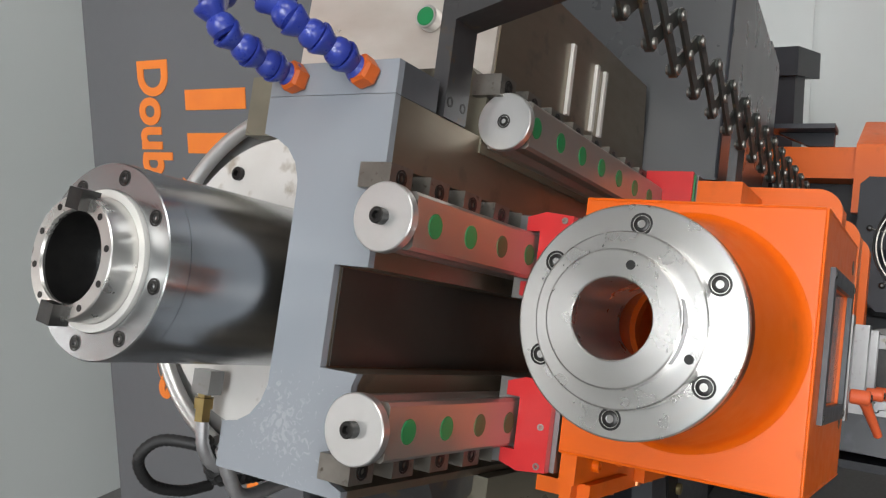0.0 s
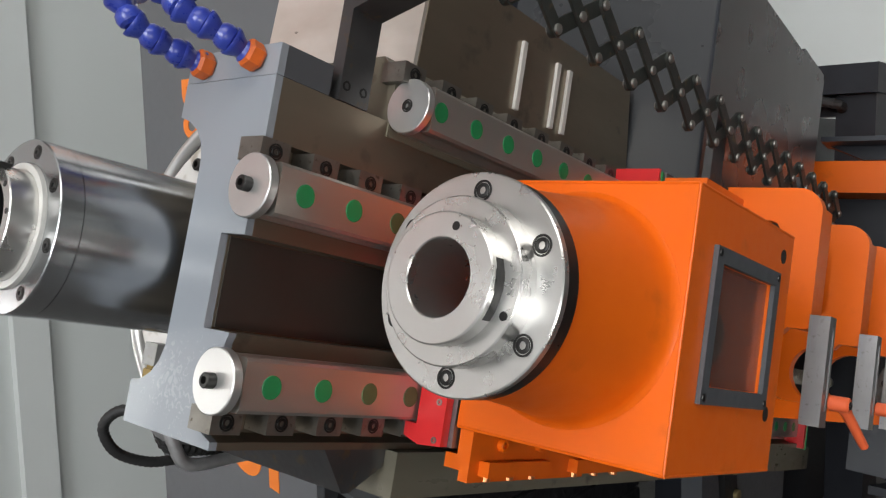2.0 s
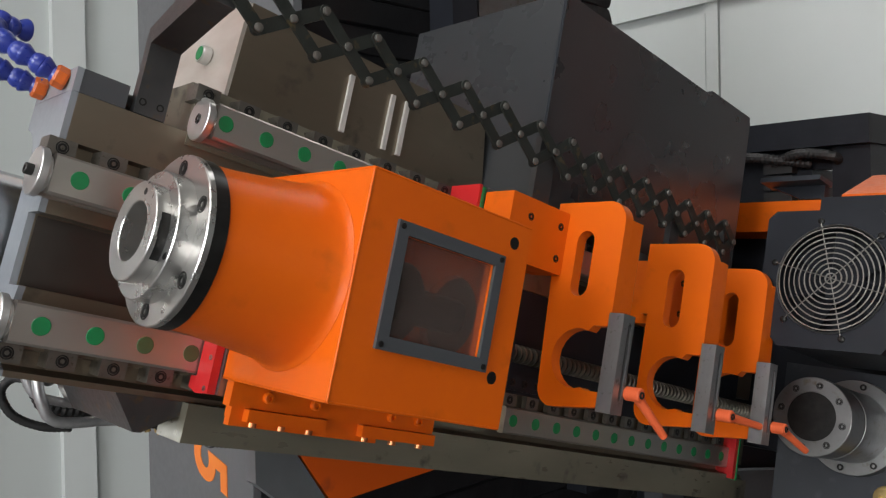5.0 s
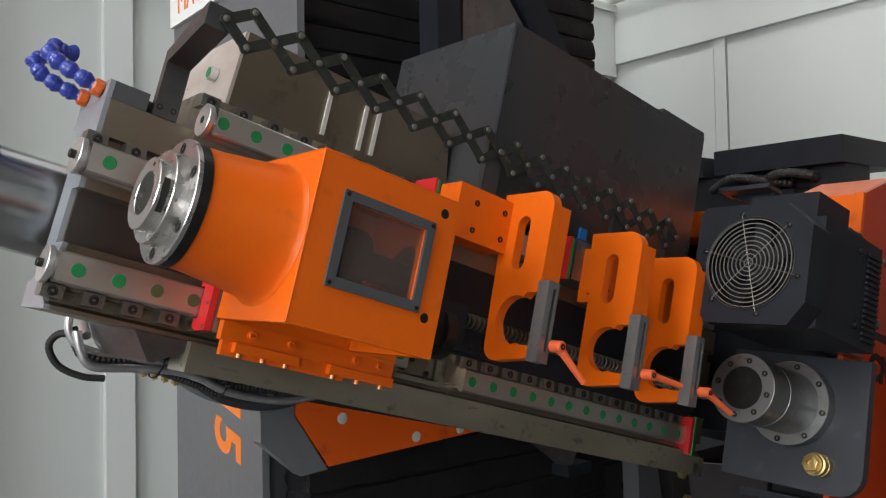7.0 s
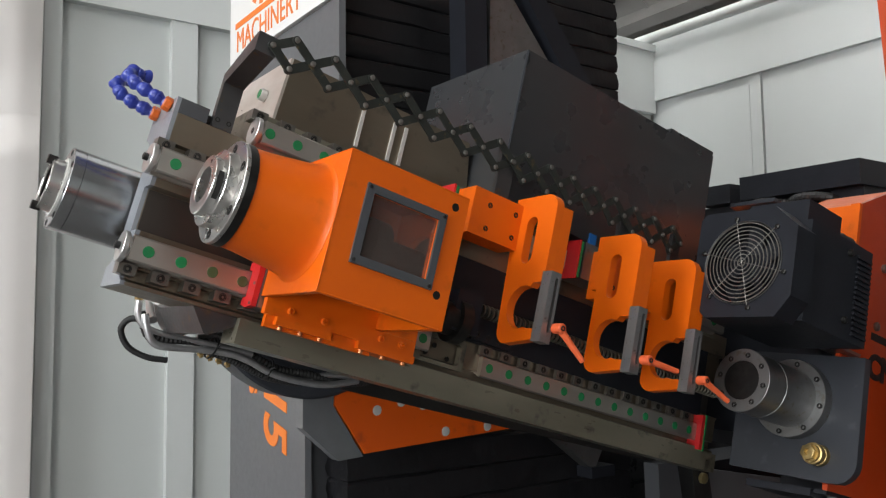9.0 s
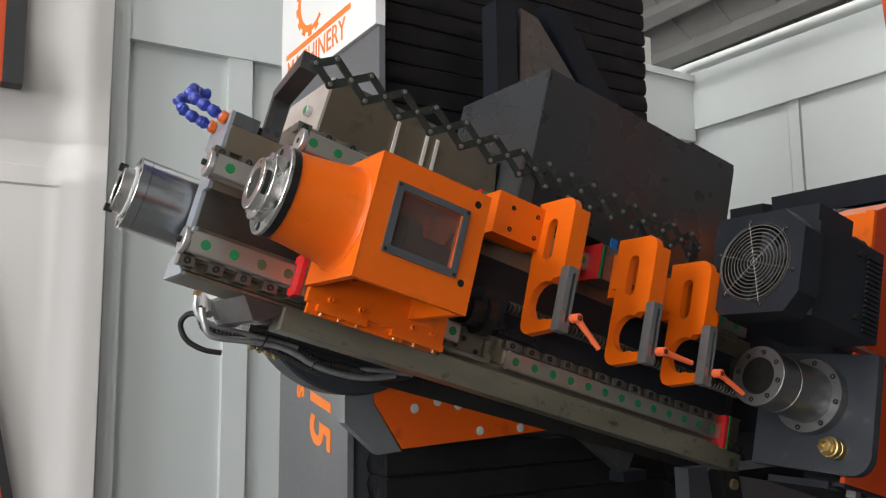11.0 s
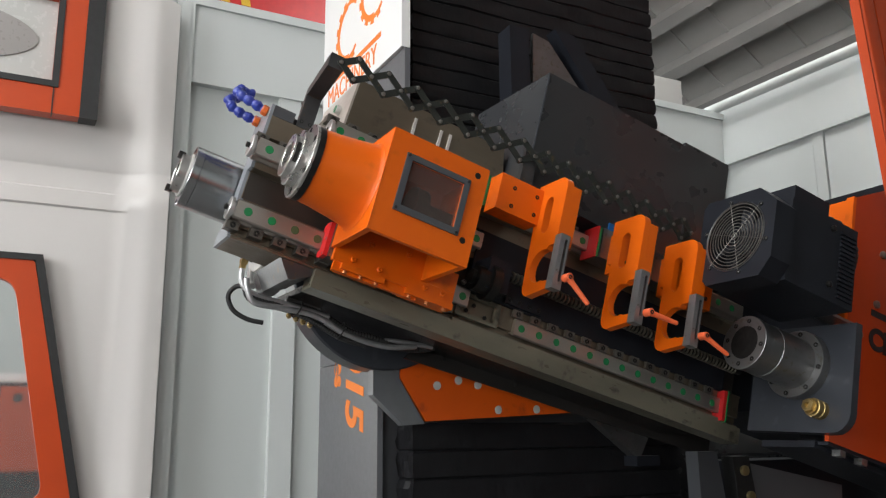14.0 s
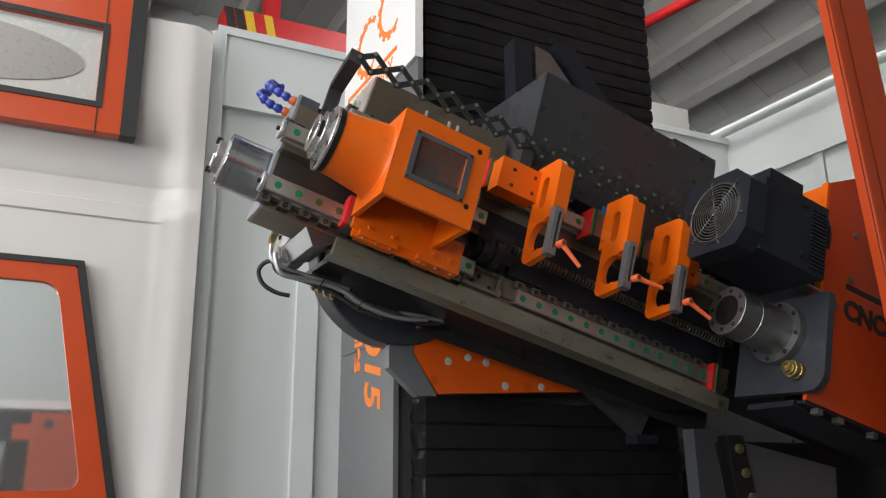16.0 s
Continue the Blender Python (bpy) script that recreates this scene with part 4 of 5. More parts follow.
# ---------------------------------------------------------------- whip guides
def whip_guide(x, first, tip, reach=0.105):
    g = thing("drill_support", (x + 0.01, -0.08, 0.30), "orange painted steady bracket with slotted plate and grey clamp bar", "drill support", "drill supports on the upper rail")
    r, n = 0.034, 8
    out = [(-0.085, 0.345)]
    out += [(-0.186 + r * math.cos(math.pi / 2 + math.pi / 2 * i / n), 0.311 + r * math.sin(math.pi / 2 + math.pi / 2 * i / n)) for i in range(n + 1)]
    out += [(-0.220, 0.150), (-0.190, 0.150)]
    out += [(-0.165 + 0.046 * math.cos(math.pi * 0.62 - math.pi * 1.24 * i / 14), 0.098 + 0.046 * math.sin(math.pi * 0.62 - math.pi * 1.24 * i / 14)) for i in range(15)]
    out += [(-0.190, 0.052), (-0.220, 0.052), (-0.220, 0.030)]
    out += [(-0.130 + 0.03 * math.cos(-math.pi / 2 + math.pi / 2 * i / n), 0.050 + 0.03 * math.sin(-math.pi / 2 + math.pi / 2 * i / n)) for i in range(n + 1)]
    if not first:
        out += [(-0.100, 0.215), (-0.085, 0.215)]
    plate = plate_with_holes(out, [slot_ring(-0.150, 0.193, 0.298, 0.0165)], "x", x, x + 0.020)
    part("plate", plate, ORANGE, g)
    part("edge_rib", box(x + 0.0202, x + 0.046, -0.220, -0.200, 0.150, 0.318, 0.003), ORANGE, g)
    clampbar = part("clamp_bar", plate_with_holes([(x - 0.006, 0.024), (x + 0.022, 0.024), (x + 0.022, 0.170), (x - 0.006, 0.170)],
                                                  [slot_ring(x + 0.012, 0.045, 0.158, 0.004)], "y", -0.247, -0.2205), CLAMP, g, "grey aluminium clamp bar with a slot")
    px = x + 0.026
    lever = part("lever", rod((px, -0.2475, 0.058), (px, -0.274, 0.058), 0.0105, 20, edge=0.002), LEVER, g, "salmon red clamping lever")
    start = Vector((px, -0.264, 0.058))
    bm = lathe(start, Vector((px + tip[0], -0.284, 0.058 + tip[1])) - start, [(0.004, 0.0088), (0.02, 0.0072), (0.07, 0.0062), (0.080, 0.0060), (0.082, 0.004)], 12)
    part("lever_arm", bm, LEVER, lever)
    cap_screw((px, -0.274, 0.058), (0, -1, 0), 0.0055, 0.002, lever, name="lever_screw")
    x0 = x - 0.135 if first else x - 0.012
    x1 = x if first else x + reach
    if first:
        part("carriage", box(x0, x1 - 0.0005, -0.110, -0.050, 0.224, 0.326, 0.003), ORANGE, g)
        for cx, cz in ((x0 + 0.045, 0.297), (x0 + 0.045, 0.245), (x1 - 0.018, 0.300), (x1 - 0.018, 0.248)):
            sunk_screw((cx, -0.110, cz), (0, -1, 0), 0.0062, g)
    else:
        part("carriage", box(x + 0.0205, x1, -0.110, -0.050, 0.200, 0.318, 0.003), ORANGE, g)
        for cx, cz in ((x1 - 0.020, 0.290), (x1 - 0.020, 0.232), (x1 - 0.062, 0.232)):
            sunk_screw((cx, -0.110, cz), (0, -1, 0), 0.0062, g)
    part("slider", box(x0 + 0.004, x1 - 0.004, -0.0495, 0.022, 0.244, 0.334, 0.002), GREY_STEEL, g, "steel rail slider")
    wx = x0 - 0.012
    part("wiper", box(wx, x0 - 0.0065, -0.046, 0.020, 0.240, 0.336, 0.003), WIPER_RED, g, "red rail wiper")
    part("wiper_plate", box(x0 - 0.0062, x0 - 0.0005, -0.048, 0.020, 0.243, 0.333, 0.001), GREEN_CAP, g, "green wiper plate")
    # dark plate up to the linkage
    lx = x - 0.068 if first else x + 0.058
    part("link_plate", box(lx, lx + (0.040 if first else 0.030), SY + 0.006, SY + 0.018, 0.3265 if first else 0.3185, 0.440, 0.001), BRACKET, g, "dark steel linkage plate")
    return g


whip_guide(0.712, True, (0.062, -0.055))
whip_guide(0.975, False, (0.080, -0.006))
whip_guide(1.168, False, (0.085, -0.036), 0.175)

# ---------------------------------------------------------------- spindle motor
motor = thing("spindle_motor", (1.35, -0.29, 0.20), "black finned spindle motor with round wire fan guard", "motor")
MY, MZ = -0.322, 0.337
face = [(-0.205, 0.467), (-0.391, 0.467), (-0.452, 0.415), (-0.452, 0.255), (-0.418, 0.208), (-0.235, 0.208), (-0.190, 0.255), (-0.190, 0.452)]
shroud = part("fan_shroud", plate_with_holes(face, [ring_of(MY, MZ, 0.100, n=48)], "x", 1.200, 1.270), MOTOR_BLACK, motor)
part("body", box(1.2705, 1.53, -0.440, -0.200, 0.218, 0.455, 0.004), MOTOR_BLACK, motor)
part("terminal_box", box(1.335, 1.475, -0.385, -0.225, 0.4555, 0.535, 0.004), MOTOR_BLACK, motor)
for k in range(16):
    part("fin", box(1.462, 1.522, -0.446, -0.4404, 0.235 + k * 0.0125, 0.241 + k * 0.0125, 0), MOTOR_BLACK, motor)
for x, z in ((1.43, 0.425), (1.43, 0.262)):
    part("bolt", lathe((x, -0.440, z), (0, -1, 0), [(-0.001, 0.009), (0.007, 0.009), (0.009, 0.006), (0.009, 0.003)], 14), BLACK_OXIDE, motor)
for k in range(6):
    a = radians(15 + 60 * k)
    part("guard_screw", lathe((1.2, MY + 0.112 * math.cos(a), MZ + 0.112 * math.sin(a)), (-1, 0, 0), [(-0.001, 0.006), (0.004, 0.006), (0.006, 0.003)], 12), BLACK_OXIDE, motor)
part("fan_hub", lathe((1.26, MY, MZ), "x", [(-0.02, 0.035), (0.01, 0.035)], 32), MOTOR_BLACK, motor)
for k in range(7):
    a = 2 * math.pi * k / 7
    blade = box(1.236, 1.240, -0.016, 0.016, 0.03, 0.094, 0)
    bmesh.ops.rotate(blade, verts=blade.verts, cent=(1.238, 0, 0.06), matrix=Matrix.Rotation(0.6, 3, "Z"))
    bmesh.ops.rotate(blade, verts=blade.verts, cent=(0, 0, 0), matrix=Matrix.Rotation(a, 3, "X"))
    bmesh.ops.translate(blade, verts=blade.verts, vec=(0, MY, MZ))
    part("blade", blade, MOTOR_BLACK, motor)
guard = part("fan_guard", lathe((1.196, MY, MZ), "x", [(-0.0015, 0.100), (0.0015, 0.1015), (0.0015, 0.098)], 60, closed=True), GREY_STEEL, motor, "wire fan guard")
for k in range(1, 11):
    r = 0.0095 * k
    part("wire_ring", lathe((1.196, MY, MZ), "x", [(-0.001, r - 0.0011), (-0.001, r + 0.0011), (0.001, r + 0.0011), (0.001, r - 0.0011)], 48, closed=True), RIVET, guard)
for k in range(3):
    a = radians(15 + 60 * k)
    part("spoke", rod((1.1955, MY + 0.112 * math.cos(a), MZ + 0.112 * math.sin(a)), (1.1955, MY - 0.112 * math.cos(a), MZ - 0.112 * math.sin(a)), 0.0010, 8), TONG_RIVET, guard)

# ---------------------------------------------------------------- drill drive drum on its rear plate
drive = thing("drill_drive", (1.6, -0.24, -0.10), "grey steel drill drive drum bolted to a dark plate", "drill drive")
DY, DZ = -0.243, 0.096
plate = [(-0.074, -0.088), (-0.345, -0.097)] + [(-0.362 - 0.055 * math.sin(a), -0.042 - 0.055 * math.cos(a)) for a in (0.3, 0.6, 0.9, 1.2, 1.5)] + [(-0.415, 0.210), (-0.074, 0.222)]
part("plate", prism(plate, "x", 1.585, 1.61, 0.001), PLATE_GREY, drive, "dark grey rounded mounting plate")
part("drum", lathe((0, DY, DZ), "x", [(1.357, 0.0755), (1.358, 0.077), (1.372, 0.077), (1.374, 0.074), (1.43, 0.074), (1.431, 0.0755), (1.44, 0.0755), (1.441, 0.074), (1.555, 0.074), (1.555, 0.03), (1.42, 0.03), (1.42, 0.046), (1.357, 0.048)], 64, closed=True), GREY_STEEL, drive)
# drum's inner shade given by a black lining
part("bore", lathe((0, DY, DZ), "x", [(1.3585, 0.0474), (1.4185, 0.0458), (1.4185, 0.001)], 48), BLACK_OXIDE, drive, "black lining for the dark inside of the drum")
rear = part("rear_flange", lathe((0, DY, DZ), "x", [(1.5555, 0.098), (1.557, 0.099), (1.5845, 0.099), (1.5845, 0.05), (1.5555, 0.05)], 64, closed=True), GREY_STEEL, drive, "bolted rear flange")
for k in range(8):
    a = radians(10 + 45 * k)
    sunk_screw((1.357, DY + 0.0615 * math.cos(a), DZ + 0.0615 * math.sin(a)), (-1, 0, 0), 0.0068, drive)
    cap_screw((1.5555, DY + 0.087 * math.cos(a), DZ + 0.087 * math.sin(a)), (-1, 0, 0), 0.0068, 0.004, rear)
plug = part("plug", lathe((1.585, -0.325, -0.035), (-1, 0, 0), [(0, 0.026), (0.016, 0.026), (0.017, 0.024), (0.022, 0.024), (0.023, 0.026), (0.036, 0.026), (0.037, 0.022), (0.045, 0.022)], 36), BRASS, drive, "brass pipe plug")
part("hex", lathe((1.54, -0.325, -0.035), (-1, 0, 0), [(0, 0.019), (0.012, 0.019), (0.0125, 0.017), (0.0125, 0.009), (0.004, 0.008)], 6), BRASS, plug, sharp=20)
part("wiper_plate", box(1.5790, 1.5845, 0.013, 0.060, -0.064, 0.034, 0.001), GREEN_CAP, drive, "green wiper plate")
part("wiper", box(1.566, 1.5788, 0.015, 0.060, -0.062, 0.032, 0.003), WIPER_RED, drive, "red rail wiper")

# ---------------------------------------------------------------- feed screw in the channel
screw = thing("feed_screw", (1.1, 0.03, 0.05), "steel feed screw with coiled thread", "feed screw")
part("shaft", rod((0.70, -0.02, 0.095), (1.58, -0.02, 0.095), 0.0115, 24), BLACK_OXIDE, screw)
for k in range(64):
    x = 0.72 + k * 0.0132
    part("thread", lathe((x, -0.02, 0.095), (1, 0.10, 0.05), [(-0.0034, 0.0110), (-0.002, 0.0155), (0.002, 0.0155), (0.0034, 0.0110)], 20), SPRING, screw)
part("bearing", lathe((0, -0.02, 0.055), "x", [(0.598, 0.020), (0.61, 0.020), (0.61, 0.034), (0.625, 0.036), (0.645, 0.036), (0.645, 0.050), (0.672, 0.050)], 40), BLACK_OXIDE, screw, "bearing flange with locknut")
part("bearing_block", box(0.632, 0.70, -0.050, 0.078, 0.030, 0.118, 0.003), MOTOR_BLACK, screw, "black bearing block")
for k in range(3):
    part("bolt", lathe((0.575 + 0.03 * k, 0.0275, 0.045), (0, -1, 0.3), [(0, 0.007), (0.008, 0.007), (0.0085, 0.004), (0.004, 0.0035)], 14), RIVET, screw)
part("clamp_plate", box(0.742, 0.868, 0.024, 0.0340, 0.036, 0.063, 0.0015), MOTOR_BLACK, screw, "black clamp plate")
for k in range(4):
    sunk_screw((0.757 + 0.032 * k, 0.024, 0.0495), (0, -1, 0), 0.0075, screw)
part("roller", lathe((0.52, 0.045, 0.088), (-1, 0, 0), [(0, 0.019), (0.001, 0.020), (0.014, 0.020), (0.015, 0.019), (0.015, 0.008), (0.019, 0.008)], 28), STRIP, screw, "pale roller stop in the channel")
part("roller_bracket", box(0.53, 0.545, 0.030, 0.079, 0.045, 0.122, 0.002), BRASS_DULL, screw, "yellowish bracket plate")

for x in (0.872, 1.003):
    tag = thing("blue_tag", (x, -0.015, 0.346), "small blue plastic tag on the upper casting", "tag", "blue tags")
    part("strip", box(x, x + 0.022, -0.020, -0.012, 0.346, 0.372, 0.001), BLUE_TAG, tag)
    part("clip", box(x + 0.004, x + 0.018, -0.0118, 0.042, 0.340, 0.3455, 0.0005), GREY_STEEL, tag)

# ---------------------------------------------------------------- covers over the arm
cover = thing("arm_cover", (1.0, 0.05, 0.36), "large dark grey sheet metal cover box", "cover")
def slanted_box(corners, z0, tops):
    """Four plan corners from one bottom height up to a height of each corner's own."""
    bm = bmesh.new()
    lo = [bm.verts.new((x, y, z0)) for x, y in corners]
    hi = [bm.verts.new((x, y, z)) for (x, y), z in zip(corners, tops)]
    made = [bm.faces.new(lo), bm.faces.new(hi)] + [bm.faces.new((lo[i], lo[(i + 1) % 4], hi[(i + 1) % 4], hi[i])) for i in range(4)]
    return finish(bm, made, 0.002)


part("cover_body", slanted_box([(0.683, -0.047), (1.476, 0.033), (1.445, 0.395), (0.655, 0.310)], 0.349, [0.718, 0.776, 0.768, 0.700]), COVER_BLACK, cover)
part("lid_flange", slanted_box([(1.262, 0.012), (1.474, 0.034), (1.445, 0.380), (1.235, 0.355)], 0.70, [0.772, 0.789, 0.781, 0.764]), COVER_BLACK, cover)
part("corner_seam", slanted_box([(0.6805, -0.0475), (0.6845, -0.0492), (0.6850, -0.0472), (0.6812, -0.0445)], 0.352, [0.717, 0.717, 0.717, 0.717]), PLATE_GREY, cover, "bare metal corner edge")

# ---------------------------------------------------------------- column and bellows
def words(text, size, place, turn, material, parent, name="lettering", stretch=1.0, shear=0.0, bold=0.0, span=0.0):
    """Flat raised letters of the built-in font, as a mesh; place and turn are in world coordinates."""
    cu = bpy.data.curves.new(name, "FONT")
    cu.body, cu.size, cu.extrude, cu.shear, cu.offset = text, size, 0.0012, shear, bold
    cu.align_x, cu.align_y = "LEFT", "BOTTOM_BASELINE"
    tmp = bpy.data.objects.new(name, cu)
    me = bpy.data.meshes.new_from_object(tmp)
    bpy.data.objects.remove(tmp)
    if span:
        xs = [v.co.x for v in me.vertices]
        me.transform(Matrix.Translation((-min(xs), 0, 0)))
        stretch = span / (max(xs) - min(xs))
    me.transform(Matrix.Translation(place) @ turn.to_4x4() @ Matrix.Diagonal((stretch, 1, 1, 1)))
    me.transform(Matrix.Translation(-BASE[parent]))
    me.materials.clear()
    me.materials.append(material)
    ob = new(name, me)
    ob.parent = parent
    return ob


column = thing("machine_column", (1.3, 0.95, 0.0), "dark grey machine column with orange lettering on its side cover", "machine column", at=Matrix.Identity(4))
part("lower_side_cover", box(0.640, 0.66, 0.70, 1.27, 0.0, 0.985, 0.003), COLUMN_GREY, column)
part("upper_side_cover", box(0.640, 0.66, 0.49, 1.27, 0.988, 2.02, 0.003), COLUMN_GREY, column)
part("core", box(0.662, 1.9, 0.735, 1.24, 0.0, 4.2, 0.004), DARK_GREY, column)
# letters run down the cover, seen from the arm's front end
DOWN = Matrix(((0, 0, -1), (0, -1, 0), (-1, 0, 0)))
words("2015", 0.225, (0.6392, 0.980, 1.165), DOWN, INK_ORANGE, column, shear=0.25, bold=0.006, span=0.430)
words("Z", 0.225, (0.6392, 0.980, 1.386), DOWN, INK_ORANGE, column, bold=0.006, span=0.125)
words("-", 0.225, (0.6392, 0.980, 1.246), DOWN, INK_ORANGE, column, shear=0.25, bold=0.006, span=0.058)
words("Double", 0.122, (0.6392, 1.100, 1.622), DOWN, INK_ORANGE, column, bold=0.004, span=0.308)
words("Spindles", 0.122, (0.6392, 1.100, 1.272), DOWN, INK_ORANGE, column, bold=0.004, span=0.371)
for z0, z1, y0, y1 in ((1.435, 1.475, 0.80, 0.965), (1.52, 1.56, 0.80, 0.965)):
    part("lettering_bar", box(0.638, 0.6396, y0, y1, z0, z1, 0), INK_ORANGE, column)

sign = thing("sign_board", (0.63, 0.87, 2.02), "white sign board with orange gear shapes and lettering", "sign", at=Matrix.Identity(4))
part("board", box(0.628, 0.66, 0.49, 1.27, 2.022, 3.3, 0.003), SIGN_WHITE, sign)
ACROSS = Matrix(((0, 0, -1), (-1, 0, 0), (0, 1, 0)))
words("MACHINERY", 0.105, (0.6272, 1.21, 2.052), ACROSS, INK_ORANGE, sign, stretch=0.86)
part("underline", box(0.6265, 0.6279, 0.665, 1.22, 2.135, 2.155, 0), INK_ORANGE, sign)


def gear_arc(y, z, r):
    bm = bmesh.new()
    n = 40
    for i in range(n):
        a0, a1 = (radians(50 + 260 * k / n) for k in (i, i + 1))
        ro = r * (1.12 if i % 4 < 2 else 1.0)
        ri = r * (0.80 if 6 < i < 34 else 0.88)
        prism([(y - ri * math.cos(a0), z + ri * math.sin(a0)), (y - ro * math.cos(a0), z + ro * math.sin(a0)),
               (y - ro * math.cos(a1), z + ro * math.sin(a1)), (y - ri * math.cos(a1), z + ri * math.sin(a1))], "x", 0.6265, 0.6279, 0, bm)
    bmesh.ops.remove_doubles(bm, verts=bm.verts, dist=1e-5)
    part("gear_shape", bm, INK_ORANGE, sign)


gear_arc(0.985, 2.30, 0.125)
gear_arc(0.735, 2.36, 0.125)


def bellows(levels, label):
    """Folded cloth: each fold a flat band with a crease above and below."""
    b = thing("bellows", (1.3, 0.66, levels[0]), label, "bellows", "column bellows", at=Matrix.Identity(4))
    for z0, z1 in zip(levels, levels[1:]):
        bm = bmesh.new()
        h = z1 - z0
        rows = []
        for f, o in ((0.0, 0.0), (0.07, 0.011), (0.35, 0.014), (0.65, 0.013), (0.93, 0.011), (1.0, 0.0)):
            z = z0 + h * f
            o = o * 0.6 * min(1, h / 0.05)
            y1 = [0.735 - 0.115 * k / 5 for k in range(5)]
            pts = [(0.735 - o, y) for y in y1] + [(0.735 - o + (1.125 + 2 * o) * k / 30, 0.62 - o) for k in range(31)] + [(1.86 + o, 0.735)]
            rows.append([bm.verts.new((x + (0.022 * noise.noise((y * 26, z * 30, 3.0)) if k < 5 else 0),
                                       y + 0.009 * noise.noise((x * 9, z * 22, 1.0)) * (0.2 if f in (0.0, 1.0) else 1.0),
                                       z + (0.004 * noise.noise((x * 6, y * 6, z0 * 9)) if 0 < f < 1 else 0.0))) for k, (x, y) in enumerate(pts)])
        for p, q in zip(rows, rows[1:]):
            for k in range(len(p) - 1):
                bm.faces.new((p[k], p[k + 1], q[k + 1], q[k]))
        part("fold", bm, BELLOWS, b, sharp=25)


bellows([0.05 + 0.0894 * k for k in range(9)], "black folded cloth bellows below the saddle")
bellows([1.60 + 0.014 * k for k in range(13)] + [1.768 + 0.066 * k for k in range(1, 37)], "black folded cloth bellows above the saddle")

saddle = thing("saddle_bracket", (1.0, 0.58, 0.78), "orange painted saddle bracket with grey bolt plugs", "bracket", at=Matrix.Identity(4))
part("plate", prism([(0.640, 1.03), (0.637, 0.905), (0.727, 0.769), (1.335, 0.799), (1.335, 1.03)], "y", 0.515, 0.56, 0.003), SADDLE_ORANGE, saddle)
part("grey_cheek", prism([(0.545, 0.975), (0.545, 0.850), (0.650, 0.757), (0.724, 0.762), (0.634, 0.903), (0.637, 0.975)], "y", 0.517, 0.558, 0.003), CHEEK, saddle, "grey steel cheek")
part("body", box(0.75, 1.345, 0.565, 0.72, 0.80, 1.30, 0.003), DARK_GREY, saddle)
for x, z in ((0.767, 0.882), (0.846, 0.900), (0.919, 0.886), (0.996, 0.806), (1.149, 0.808)):
    part("bolt_plug", lathe((x, 0.515, z), (0, -1, 0), [(-0.001, 0.014), (0.001, 0.014), (0.0015, 0.012)], 20), SIGN_GREY, saddle, "grey bolt plug")

# ---------------------------------------------------------------- rotary table and the castings behind the arm
table = thing("rotary_table", (0.53, 0.45, 0.20), "dark steel rotary table disc behind the arm", "rotary table")
part("disc", lathe((0.562, 0, 0.135), "y", [(0.505, 0.296), (0.510, 0.302), (0.600, 0.302), (0.604, 0.298)], 96), PLATE_GREY, table)
part("hub", lathe((0.562, 0, 0.135), "y", [(0.40, 0.20), (0.66, 0.20)], 64), DARK_GREY, table)
part("back_casting", box(0.30, 1.55, 0.184, 0.394, -0.0620, 0.255, 0.005), OLIVE, table, "oily casting behind the arm beam")

def behind_beam(bm):
    """Cuts away what would stand inside the arm's beam."""
    cut = bmesh.ops.bisect_plane(bm, geom=bm.verts[:] + bm.edges[:] + bm.faces[:], plane_co=(0, 0.186, 0), plane_no=(0, -1, 0), clear_outer=True)
    bmesh.ops.holes_fill(bm, edges=[e for e in bm.edges if e.is_boundary])
    return bm


ring = thing("quill_flange", (0.13, 0.235, 0.11), "white painted quill flange with bolts and a conduit round its rim", "flange")
part("flange", behind_beam(lathe((0, 0.280, 0.108), "x", [(0.115, 0.150), (0.118, 0.163), (0.150, 0.168), (0.20, 0.168), (0.20, 0.030), (0.115, 0.030)], 80, closed=True)), WHITE_CAST, ring)
part("rim", behind_beam(lathe((0, 0.280, 0.108), "x", [(0.150, 0.172), (0.150, 0.205), (0.156, 0.212), (0.185, 0.212), (0.185, 0.172)], 80, closed=True)), GREY_STEEL, ring, "worn grey rim")
part("conduit", tube([(0.138, 0.280 + 0.202 * math.cos(radians(a)), 0.108 + 0.202 * math.sin(radians(a))) for a in range(-70, 112, 12)], 0.009, 12), BRIGHT, ring, "bright braided conduit")
for k in range(4):
    a = radians(-60 + 40 * k)
    cap_screw((0.115, 0.280 + 0.138 * math.cos(a), 0.108 + 0.138 * math.sin(a)), (-1, 0, 0), 0.008, 0.006, ring)

# folded sheet metal at the arm's lower front
guard_plate = thing("lower_guard", (0.2, 0.25, -0.09), "bent grey sheet metal guard below the arm end", "guard")
part("plate", prism([(0.117, -0.0625), (0.150, -0.107), (0.160, -0.107), (0.2055, -0.080), (0.2055, -0.0625)], "y", 0.045, 0.262, 0.001), BRACKET, guard_plate)

# ---------------------------------------------------------------- cables under the arm
def cable(name, label, pts, r, mat, ribs=0.0, seg=12):
    c = thing(name, pts[0], label, "cable", "cables under the arm")
    part("hose", tube(pts, r, seg, ribs=ribs), mat, c)
    return c


c1 = cable("conduit", "bright braided metal conduit from a brass fitting", [(0.091, 0.325, -0.048), (0.098, 0.325, -0.080), (0.118, 0.323, -0.102), (0.160, 0.320, -0.108), (0.214, 0.318, -0.105), (0.275, 0.312, -0.104), (0.36, 0.305, -0.102)], 0.0070, BRAID, 0.0006)
